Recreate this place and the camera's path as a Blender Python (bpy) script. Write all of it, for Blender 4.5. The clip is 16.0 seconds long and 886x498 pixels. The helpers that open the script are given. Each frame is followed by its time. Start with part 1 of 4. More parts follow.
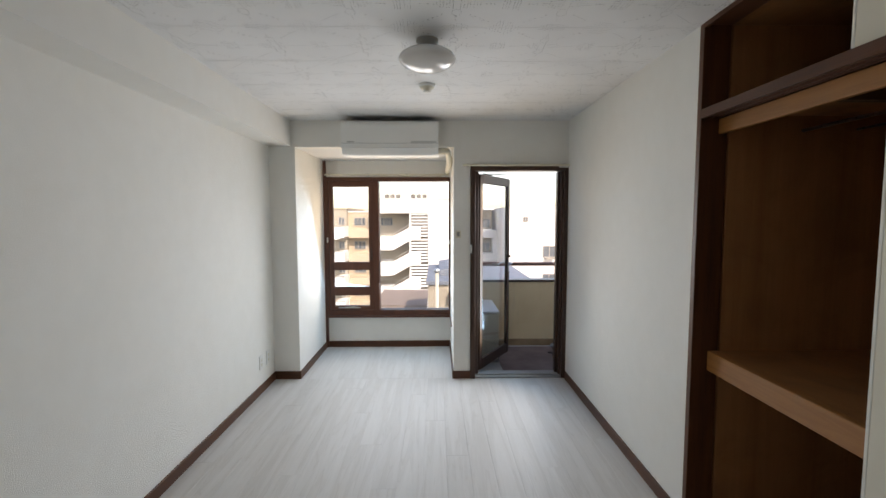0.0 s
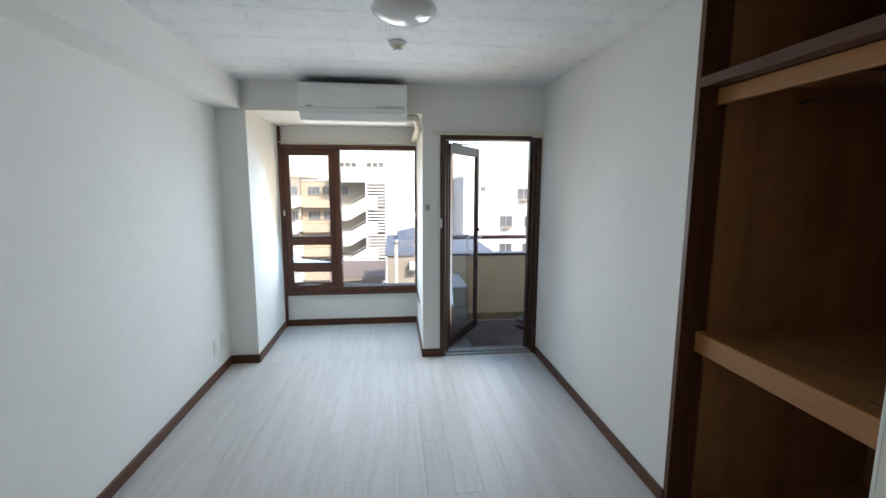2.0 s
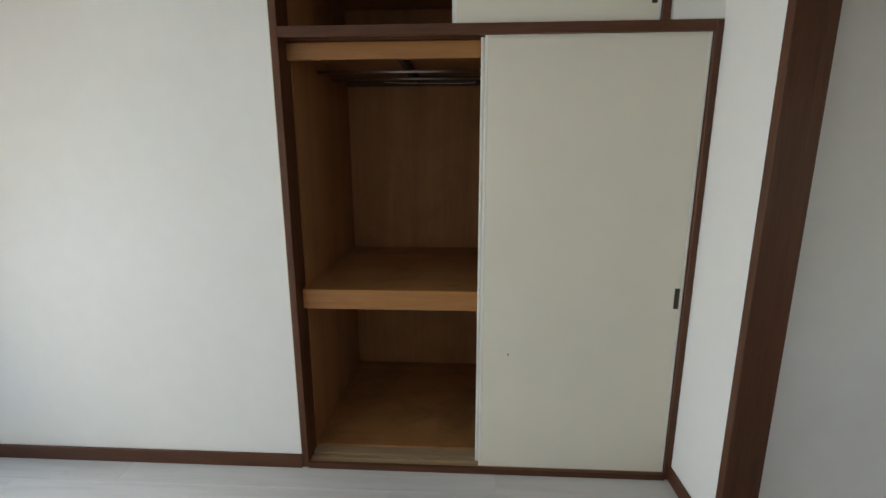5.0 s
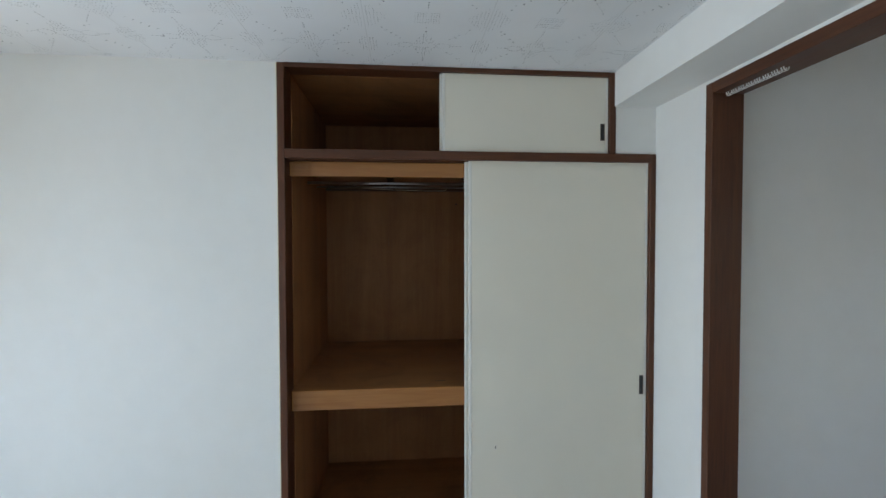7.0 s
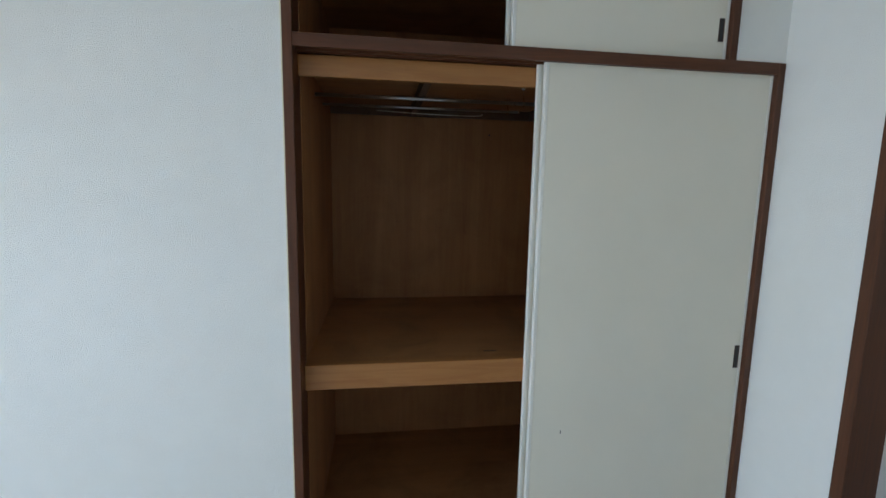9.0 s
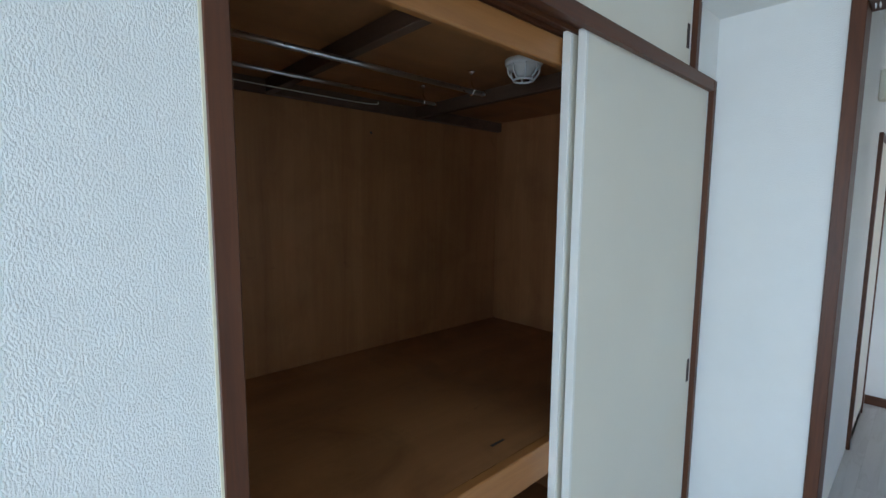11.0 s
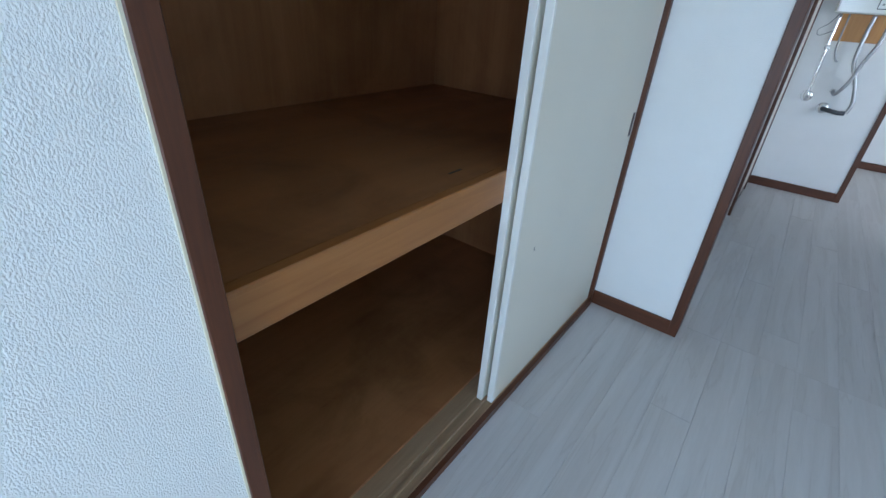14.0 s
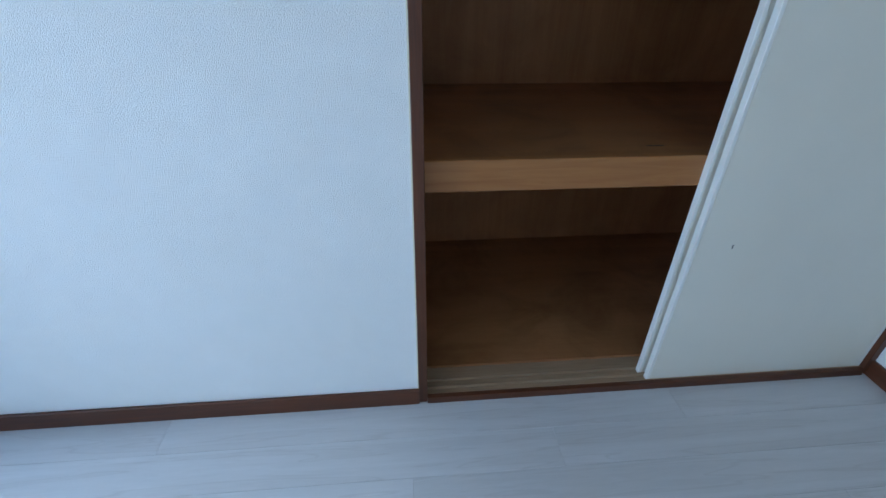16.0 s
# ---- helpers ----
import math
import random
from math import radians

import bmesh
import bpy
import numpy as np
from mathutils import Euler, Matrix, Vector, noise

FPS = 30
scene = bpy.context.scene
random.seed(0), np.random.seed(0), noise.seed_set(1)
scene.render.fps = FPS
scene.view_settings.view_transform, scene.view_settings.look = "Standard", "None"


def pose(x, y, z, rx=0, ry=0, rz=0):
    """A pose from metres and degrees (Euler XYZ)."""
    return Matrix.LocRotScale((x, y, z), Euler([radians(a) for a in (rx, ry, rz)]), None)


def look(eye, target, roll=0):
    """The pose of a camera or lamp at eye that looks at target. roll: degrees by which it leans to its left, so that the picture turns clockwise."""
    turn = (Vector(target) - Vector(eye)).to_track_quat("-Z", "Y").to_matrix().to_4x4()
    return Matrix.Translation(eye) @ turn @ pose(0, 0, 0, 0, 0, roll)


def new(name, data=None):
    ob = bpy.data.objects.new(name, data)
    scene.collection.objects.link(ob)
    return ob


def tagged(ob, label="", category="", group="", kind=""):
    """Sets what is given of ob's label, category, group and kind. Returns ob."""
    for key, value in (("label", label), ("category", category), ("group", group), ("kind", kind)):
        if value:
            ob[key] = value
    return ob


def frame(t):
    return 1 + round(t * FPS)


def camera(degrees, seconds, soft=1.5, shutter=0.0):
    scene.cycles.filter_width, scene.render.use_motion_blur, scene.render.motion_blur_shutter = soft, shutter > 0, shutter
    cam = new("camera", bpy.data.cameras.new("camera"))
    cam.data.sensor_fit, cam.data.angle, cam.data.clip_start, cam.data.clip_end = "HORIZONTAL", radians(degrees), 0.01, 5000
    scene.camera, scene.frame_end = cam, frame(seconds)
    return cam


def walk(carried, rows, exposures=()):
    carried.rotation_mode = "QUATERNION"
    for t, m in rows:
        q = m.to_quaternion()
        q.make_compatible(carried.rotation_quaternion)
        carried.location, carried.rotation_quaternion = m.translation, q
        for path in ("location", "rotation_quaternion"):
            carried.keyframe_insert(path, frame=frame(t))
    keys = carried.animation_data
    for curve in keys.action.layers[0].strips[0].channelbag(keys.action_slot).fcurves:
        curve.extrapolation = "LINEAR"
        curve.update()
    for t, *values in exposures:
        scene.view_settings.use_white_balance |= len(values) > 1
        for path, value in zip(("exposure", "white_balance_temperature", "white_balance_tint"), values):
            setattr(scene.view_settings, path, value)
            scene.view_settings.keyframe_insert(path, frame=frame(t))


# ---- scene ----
cam = camera(90.0, 16.0, shutter=0.0)
PATH = [
    (0, (-1.223, -0.305, 1.546), (-1.195, 1.69, 1.398), -0.1),
    (0.5, (-1.211, -0.308, 1.573), (-1.182, 1.691, 1.532), -0.2),
    (1, (-1.203, -0.316, 1.574), (-1.206, 1.684, 1.612), -0.0),
    (1.5, (-1.219, -0.267, 1.547), (-1.233, 1.731, 1.458), 0.2),
    (2, (-1.326, -0.093, 1.571), (-1.104, 1.874, 1.287), 0.2),
    (2.5, (-1.417, 0.126, 1.523), (-0.797, 1.979, 1.094), -0.0),
    (3, (-1.47, 0.407, 1.487), (-0.423, 2.045, 1.018), -0.4),
    (3.5, (-1.528, 0.657, 1.51), (-0.039, 1.912, 1.053), -0.1),
    (4, (-1.737, 0.806, 1.508), (0.09, 1.487, 1.063), -0.6),
    (4.2, (-1.777, 0.825, 1.507), (0.106, 1.331, 1.056), -0.6),
    (6.3, (-2.042, 1.232, 1.584), (-0.067, 1.075, 1.31), 0.1),
    (6.5, (-2.048, 1.227, 1.593), (-0.065, 1.067, 1.389), -0.1),
    (7, (-2.067, 1.224, 1.632), (-0.076, 1.047, 1.579), -0.1),
    (7.5, (-2.069, 1.257, 1.669), (-0.079, 1.068, 1.703), 0.2),
    (8, (-2.026, 1.256, 1.622), (-0.031, 1.12, 1.618), 0.3),
    (8.5, (-1.841, 1.35, 1.566), (0.146, 1.192, 1.394), 0.8),
    (8.7, (-1.714, 1.402, 1.556), (0.267, 1.214, 1.329), 0.9),
    (10.8, (-0.67, 1.912, 1.553), (0.87, 0.66, 1.334), 0.4),
    (11, (-0.599, 1.945, 1.568), (0.873, 0.608, 1.357), 0.4),
    (11.5, (-0.495, 1.984, 1.56), (0.784, 0.459, 1.364), 0.0),
    (12, (-0.476, 1.985, 1.529), (0.7, 0.394, 1.239), 1.3),
    (12.5, (-0.477, 1.964, 1.462), (0.657, 0.375, 1.028), 2.8),
    (13, (-0.496, 1.973, 1.406), (0.614, 0.437, 0.768), 3.6),
    (13.5, (-0.501, 1.99, 1.362), (0.571, 0.529, 0.514), 3.8),
    (14, (-0.497, 1.961, 1.3), (0.543, 0.563, 0.318), 3.7),
    (14.5, (-0.517, 1.926, 1.318), (0.554, 0.596, 0.276), 3.3),
    (15, (-0.563, 1.8, 1.306), (0.782, 0.756, 0.258), 2.6),
    (15.5, (-0.764, 1.764, 1.318), (0.828, 1.185, 0.255), 1.3),
    (16, (-1.095, 1.807, 1.344), (0.596, 1.651, 0.287), 0.6),
]
walk(cam, [(t, look(eye, target, roll)) for t, eye, target, roll in PATH],
     [(0.0, 1.52, 7500, 20), (0.5, 1.50, 7500, 20), (1.5, 1.55, 6950, 17), (2.5, 1.60, 6500, 14), (3.0, 1.64, 6850, 15), (3.6, 1.82, 7400, 17), (4.2, 2.06, 7600, 17), (6.3, 2.20, 6450, 14), (8.7, 2.14, 6250, 13),
      (10.8, 2.38, 5800, 11), (12.5, 2.36, 5550, 11), (14.0, 2.36, 5400, 12), (15.0, 2.33, 5500, 12), (15.5, 2.22, 5300, 12), (16.0, 2.10, 5150, 12)])

# ---- light ----
SUN_TURN, SUN_HEIGHT = 152.0, 40.0        # compass turn from +y and height of the sun, degrees
world = bpy.data.worlds.new("world")
scene.world = world
world.use_nodes = True
wn = world.node_tree.nodes
sky = wn.new("ShaderNodeTexSky")
sky.sky_type, sky.sun_disc = "NISHITA", False
sky.sun_elevation, sky.sun_rotation = radians(SUN_HEIGHT), radians(SUN_TURN)
sky.air_density, sky.dust_density = 1.0, 1.5
wn["Background"].inputs[1].default_value = 0.14
world.node_tree.links.new(sky.outputs[0], wn["Background"].inputs[0])
sun_data = bpy.data.lights.new("sun", "SUN")
sun_data.energy, sun_data.angle, sun_data.color = 2.1, radians(0.5), (1.0, 0.95, 0.88)
sun = new("sun", sun_data)
sun_way = Vector((math.sin(radians(SUN_TURN)) * math.cos(radians(SUN_HEIGHT)),
                  math.cos(radians(SUN_TURN)) * math.cos(radians(SUN_HEIGHT)), math.sin(radians(SUN_HEIGHT))))
sun.matrix_world = look(sun_way * 60, (0, 0, 0))



def opening_light(name, eye, turn, dip, wide, high, spread, watts, colour=(0.92, 0.96, 1.0)):
    """The sky's light in an opening: an area lamp that shines into the room, turned from straight in and dipped, in degrees."""
    d = bpy.data.lights.new(name, "AREA")
    d.shape, d.size, d.size_y, d.energy = "RECTANGLE", wide, high, watts
    d.spread, d.color = radians(spread), colour
    o = new(name, d)
    a, e = radians(turn), radians(dip)
    way = Vector((math.sin(a) * math.cos(e), -math.cos(a) * math.cos(e), -math.sin(e)))
    o.matrix_world = look(eye, Vector(eye) + way)


ZENITH = (0.38, 0.68, 1.0)            # light from high in the sky is bluer
STREET = (1.0, 0.87, 0.64)            # light thrown back by the sunlit street and walls
opening_light("window_light", (-1.79, 4.60, 1.22), -4, 28, 1.30, 1.20, 160, 5.8, ZENITH)
opening_light("window_light", (-1.79, 4.72, 1.20), -2, -6, 1.30, 1.25, 170, 4.0, STREET)
opening_light("door_light", (-0.43, 3.90, 1.10), -36, 10, 0.52, 1.50, 140, 3.5, ZENITH)
opening_light("door_light", (-0.43, 3.91, 1.05), -36, -5, 0.52, 1.60, 145, 2.7, STREET)
# Added fill lamp that brightens the kitchen from an unseen west opening.
opening_light("kitchen_light", (-3.19, -1.7, 1.5), 42, 0, 1.0, 0.9, 110, 3.2)

# ---- materials ----
class Nodes:
    """A material's node tree with short calls."""

    def __init__(self, name, rough=0.6, metal=0.0):
        self.mat = bpy.data.materials.new(name)
        self.mat.use_nodes = True
        self.tree = self.mat.node_tree
        self.bsdf = self.tree.nodes["Principled BSDF"]
        self.bsdf.inputs["Roughness"].default_value = rough
        self.bsdf.inputs["Metallic"].default_value = metal

    def add(self, kind, **values):
        n = self.tree.nodes.new("ShaderNode" + kind)
        for k, v in values.items():
            setattr(n, k, v)
        return n

    def link(self, a, b):
        self.tree.links.new(a, b)

    def coords(self, scale=(1, 1, 1), world_space=False, jitter=False):
        if world_space:
            src = self.add("NewGeometry").outputs["Position"]
        else:
            src = self.add("TexCoord").outputs["Object"]
        m = self.add("Mapping")
        m.inputs["Scale"].default_value = scale
        self.link(src, m.inputs["Vector"])
        if jitter:
            info = self.add("ObjectInfo")
            mul = self.add("VectorMath", operation="SCALE")
            mul.inputs[0].default_value = (37.0, 19.0, 53.0)
            self.link(info.outputs["Random"], mul.inputs["Scale"])
            self.link(mul.outputs[0], m.inputs["Location"])
        return m.outputs[0]

    def noise(self, vec, scale, detail=4, rough=0.55, distort=0.0):
        n = self.add("TexNoise")
        n.inputs["Scale"].default_value, n.inputs["Detail"].default_value = scale, detail
        n.inputs["Roughness"].default_value, n.inputs["Distortion"].default_value = rough, distort
        self.link(vec, n.inputs["Vector"])
        return n.outputs["Fac"]

    def ramp(self, fac, stops):
        r = self.add("ValToRGB")
        els = r.color_ramp.elements
        while len(els) < len(stops):
            els.new(0.5)
        for e, (p, c) in zip(els, stops):
            e.position, e.color = p, (*c, 1) if len(c) == 3 else c
        self.link(fac, r.inputs[0])
        return r.outputs[0]

    def mix(self, fac, a, b, how="MIX"):
        m = self.add("Mix", data_type="RGBA", blend_type=how)
        for sock, v in ((m.inputs[0], fac), (m.inputs[6], a), (m.inputs[7], b)):
            if isinstance(v, (int, float)):
                sock.default_value = v
            elif isinstance(v, tuple):
                sock.default_value = (*v, 1)
            else:
                self.link(v, sock)
        return m.outputs[2]

    def math(self, op, a, b=0.0, c=0.0):
        m = self.add("Math", operation=op)
        for sock, v in zip(m.inputs, (a, b, c)):
            if isinstance(v, (int, float)):
                sock.default_value = v
            else:
                self.link(v, sock)
        return m.outputs[0]

    def bump(self, height, strength=0.2, distance=0.002, after=None):
        b = self.add("Bump")
        b.inputs["Strength"].default_value, b.inputs["Distance"].default_value = strength, distance
        self.link(height, b.inputs["Height"])
        if after is not None:
            self.link(after, b.inputs["Normal"])
        self.link(b.outputs[0], self.bsdf.inputs["Normal"])
        return b.outputs[0]

    def colour(self, c):
        if isinstance(c, tuple):
            self.bsdf.inputs["Base Color"].default_value = (*c, 1)
        else:
            self.link(c, self.bsdf.inputs["Base Color"])
        return self

    def set(self, socket, v):
        if isinstance(v, (int, float)):
            self.bsdf.inputs[socket].default_value = v
        else:
            self.link(v, self.bsdf.inputs[socket])
        return self


def grey(v):
    return (v, v, v)


def plain(name, c, rough=0.5, metal=0.0, vary=0.06, scale=6.0, bump=0.0, bump_scale=300.0):
    """Paint, plastic or metal: one colour with soft unevenness and fine relief."""
    n = Nodes(name, rough, metal)
    vec = n.coords(world_space=True)
    f = n.noise(vec, scale, 5)
    lo = tuple(x * (1 - vary) for x in c)
    hi = tuple(min(1, x * (1 + vary)) for x in c)
    n.colour(n.ramp(f, ((0.3, lo), (0.7, hi))))
    n.set("Roughness", n.math("MULTIPLY_ADD", n.noise(vec, scale * 4, 3), 0.16, rough - 0.08))
    if bump:
        n.bump(n.noise(vec, bump_scale, 3), bump, 0.001)
    return n.mat


def wallpaper():
    n = Nodes("wallpaper", 0.75)
    vec = n.coords(world_space=True)
    low = n.noise(vec, 1.3, 4)
    mid = n.noise(vec, 9.0, 4)
    n.colour(n.mix(0.35, n.ramp(low, ((0.3, (0.84, 0.83, 0.78)), (0.7, (0.885, 0.875, 0.835)))),
                   n.ramp(mid, ((0.3, (0.83, 0.82, 0.775)), (0.7, (0.89, 0.885, 0.845))))))
    fine = n.coords((1, 1, 0.6), world_space=True)
    e = n.noise(fine, 430.0, 2, 0.5, 0.1)
    g = n.noise(fine, 900.0, 2)
    n.bump(n.math("ADD", n.ramp(e, ((0.38, grey(0)), (0.66, grey(1)))), n.math("MULTIPLY", g, 0.3)), 0.5, 0.0026)
    return n.mat


def ceiling_board():
    """Matt painted gypsum board."""
    n = Nodes("ceiling_board", 0.85)
    vec = n.coords(world_space=True)
    n.colour(n.ramp(n.noise(vec, 2.0, 4), ((0.3, (0.74, 0.745, 0.745)), (0.7, (0.80, 0.805, 0.805)))))
    n.bump(n.noise(vec, 260.0, 2), 0.12, 0.002)
    return n.mat


def wood(name, dark, light, along="z", scale=1.0, rough=0.5, jitter=True, streak=1.0, coat=0.0, stain=0.0):
    """Wood with grain along one axis; each object takes its own stretch of it."""
    n = Nodes(name, rough)
    k = {"x": (0.06, 1, 1), "y": (1, 0.06, 1), "z": (1, 1, 0.06)}[along]
    vec = n.coords(tuple(v * scale for v in k), world_space=True, jitter=jitter)
    grain = n.noise(vec, 60.0, 6, 0.65, 1.2)
    bands = n.noise(vec, 9.0, 4, 0.5, 1.5)
    mid = tuple((a + b) / 2 for a, b in zip(dark, light))
    c = n.mix(0.5 * streak, n.ramp(bands, ((0.3, dark), (0.52, mid), (0.72, light))), n.ramp(grain, ((0.32, dark), (0.68, light))))
    if stain:
        blots = n.noise(n.coords(world_space=True), 3.2, 6, 0.62, 0.6)
        c = n.mix(n.math("MULTIPLY", n.ramp(blots, ((0.46, grey(0)), (0.72, grey(1)))), stain), c, tuple(0.42 * v for v in dark))
        scuffs = n.noise(n.coords((3, 0.5, 1), world_space=True), 9.0, 5, 0.7, 1.0)
        c = n.mix(n.math("MULTIPLY", n.ramp(scuffs, ((0.66, grey(0)), (0.72, grey(1)))), stain * 0.8), c, tuple(0.5 * v for v in dark))
    n.colour(c)
    n.set("Roughness", n.math("MULTIPLY_ADD", grain, 0.25, rough - 0.12))
    n.set("Specular IOR Level", 0.36)
    n.bump(grain, 0.12, 0.0008)
    if coat:
        n.set("Coat Weight", coat)
        n.set("Coat Roughness", 0.25)
    return n.mat


def plank():
    n = Nodes("plank", 0.36)
    vec = n.coords((1, 0.09, 1), world_space=True, jitter=True)
    fine = n.noise(vec, 85.0, 6, 0.68, 0.8)
    cath = n.noise(n.coords((1, 0.055, 1), world_space=True, jitter=True), 14.0, 3, 0.5, 1.0)
    rings = n.math("PINGPONG", n.math("MULTIPLY", cath, 9.0), 1.0)
    pale = n.ramp(cath, ((0.3, (0.51, 0.485, 0.455)), (0.7, (0.605, 0.585, 0.56))))
    c = n.mix(0.17, pale, n.ramp(fine, ((0.3, (0.43, 0.405, 0.375)), (0.65, (0.64, 0.62, 0.595)))))
    c = n.mix(n.ramp(rings, ((0.0, grey(0.34)), (0.16, grey(0.0)))), c, (0.42, 0.385, 0.35))
    tint = n.math("MULTIPLY_ADD", n.add("ObjectInfo").outputs["Random"], 0.045, 0.955)
    c = n.mix(1.0, c, n.ramp(tint, ((0.9, grey(0.9)), (1.0, grey(1.0)))), "MULTIPLY")
    n.colour(c)
    n.set("Roughness", n.math("MULTIPLY_ADD", fine, 0.22, 0.40))
    n.set("Specular IOR Level", 0.38)
    n.bump(n.math("SUBTRACT", n.math("MULTIPLY", fine, 0.6), n.math("MULTIPLY", rings, 0.1)), 0.18, 0.0012)
    return n.mat


def clear_glass(name="clear_glass", tint=(0.97, 0.99, 0.985)):
    n = Nodes(name, 0.0)
    n.colour(tint)
    n.set("Transmission Weight", 1.0)
    n.set("IOR", 1.45)
    return n.mat


def stucco(name, lo, hi, scale=3.0, grime=(0.3, 0.25, 0.2), grime_amount=0.25):
    n = Nodes(name, 0.9)
    vec = n.coords(world_space=True)
    base = n.ramp(n.noise(vec, scale, 6), ((0.3, lo), (0.7, hi)))
    streaks = n.noise(n.coords((1, 1, 0.12), world_space=True), scale * 2.5, 5, 0.7)
    n.colour(n.mix(n.math("MULTIPLY", n.ramp(streaks, ((0.55, grey(0)), (0.8, grey(1)))), grime_amount), base, grime))
    n.bump(n.noise(vec, 120.0, 4), 0.3, 0.003)
    return n.mat


M = dict(
    wall=wallpaper(), board=ceiling_board(), plank=plank(), glass=clear_glass(),
    trim=wood("stained_trim", (0.055, 0.019, 0.008), (0.130, 0.045, 0.018), "z", rough=0.42),
    trim_y=wood("stained_trim_long", (0.055, 0.019, 0.008), (0.128, 0.044, 0.018), "y", rough=0.42),
    trim_x=wood("stained_trim_cross", (0.055, 0.019, 0.008), (0.128, 0.044, 0.018), "x", rough=0.42),
    ply=wood("closet_plywood", (0.27, 0.112, 0.040), (0.43, 0.198, 0.076), "z", 0.5, 0.6, jitter=True, streak=0.7, stain=0.35),
    ply_y=wood("shelf_plywood", (0.275, 0.118, 0.042), (0.43, 0.205, 0.079), "y", 0.5, 0.5, jitter=True, streak=0.6, stain=0.6),
    joist=wood("old_joist", (0.07, 0.04, 0.025), (0.15, 0.085, 0.05), "x", 0.8, 0.7),
    pine=wood("varnished_pine", (0.27, 0.105, 0.027), (0.42, 0.188, 0.056), "y", 0.7, 0.42, coat=0.2),
    groove=wood("groove_wood", (0.26, 0.17, 0.095), (0.42, 0.29, 0.17), "y", 0.9, 0.5),
    panel=plain("cream_panel", (0.76, 0.715, 0.60), 0.42, vary=0.03, scale=2.0, bump=0.05, bump_scale=160),
    panel_edge=plain("pale_panel_edge", (0.80, 0.78, 0.71), 0.5, vary=0.04),
    bronze=plain("bronze_aluminium", (0.062, 0.032, 0.022), 0.34, 0.25, vary=0.1),
    sash=wood("window_wood", (0.07, 0.026, 0.016), (0.155, 0.062, 0.038), "z", rough=0.4),
    silver=plain("aluminium", (0.62, 0.62, 0.62), 0.3, 0.9, vary=0.05, scale=20),
    chrome=plain("chrome", (0.80, 0.80, 0.80), 0.12, 1.0, vary=0.03),
    dull_chrome=plain("dull_chrome", (0.46, 0.46, 0.46), 0.3, 1.0, vary=0.08, scale=30),
    steel=plain("braided_steel", (0.42, 0.42, 0.41), 0.35, 0.9, vary=0.15, scale=60, bump=0.5, bump_scale=500),
    white=plain("white_plastic", (0.80, 0.80, 0.77), 0.35, vary=0.02, scale=3),
    ivory=plain("aged_plastic", (0.72, 0.68, 0.55), 0.42, vary=0.05, scale=10),
    dark=plain("dark_plastic", (0.03, 0.028, 0.026), 0.45),
    opal=plain("opal_acrylic", (0.78, 0.76, 0.74), 0.16, vary=0.02),
    fixing=plain("grey_plastic", (0.30, 0.30, 0.29), 0.5),
    concrete=stucco("concrete", (0.34, 0.33, 0.31), (0.46, 0.45, 0.42)),
    parapet=stucco("cream_stucco", (0.78, 0.60, 0.36), (0.84, 0.68, 0.44), 3.0, (0.36, 0.26, 0.16), 0.35),
    outer=stucco("outer_render", (0.66, 0.62, 0.54), (0.74, 0.70, 0.62)),
    deck=stucco("balcony_sheet", (0.15, 0.105, 0.095), (0.22, 0.165, 0.15), 5.0, (0.2, 0.18, 0.16), 0.3),
)


# ---- mesh tools ----
def put(bm, x0, x1, y0, y1, z0, z1, bevel=0.0):
    """Adds a box, with worn edges, to a bmesh."""
    made = bmesh.ops.create_cube(bm, size=1)["verts"]
    bmesh.ops.scale(bm, vec=(abs(x1 - x0), abs(y1 - y0), abs(z1 - z0)), verts=made)
    bmesh.ops.translate(bm, vec=((x0 + x1) / 2, (y0 + y1) / 2, (z0 + z1) / 2), verts=made)
    if bevel:
        edges = {e for v in made for e in v.link_edges}
        bmesh.ops.bevel(bm, geom=list(edges), offset=bevel, segments=1, affect="EDGES")
    return bm


def box(x0, x1, y0, y1, z0, z1, bevel=0.0):
    return put(bmesh.new(), x0, x1, y0, y1, z0, z1, bevel)


def boxes(rows, bevel=0.0):
    bm = bmesh.new()
    for r in rows:
        put(bm, *r, bevel=bevel)
    return bm


def lathe(profile, n=40, centre=(0, 0, 0)):
    """Turns (radius, height) pairs round the upright axis."""
    bm = bmesh.new()
    rings = []
    for r, z in profile:
        if r < 1e-5:
            rings.append([bm.verts.new((centre[0], centre[1], centre[2] + z))])
        else:
            rings.append([bm.verts.new((centre[0] + r * math.cos(2 * math.pi * i / n), centre[1] + r * math.sin(2 * math.pi * i / n), centre[2] + z)) for i in range(n)])
    for a, b in zip(rings, rings[1:]):
        for i in range(n):
            q = [a[i % len(a)], a[(i + 1) % len(a)], b[(i + 1) % len(b)], b[i % len(b)]]
            q = list(dict.fromkeys(q))
            if len(q) > 2:
                bm.faces.new(q)
    bmesh.ops.recalc_face_normals(bm, faces=bm.faces)
    for f in bm.faces:
        f.smooth = True
    return bm


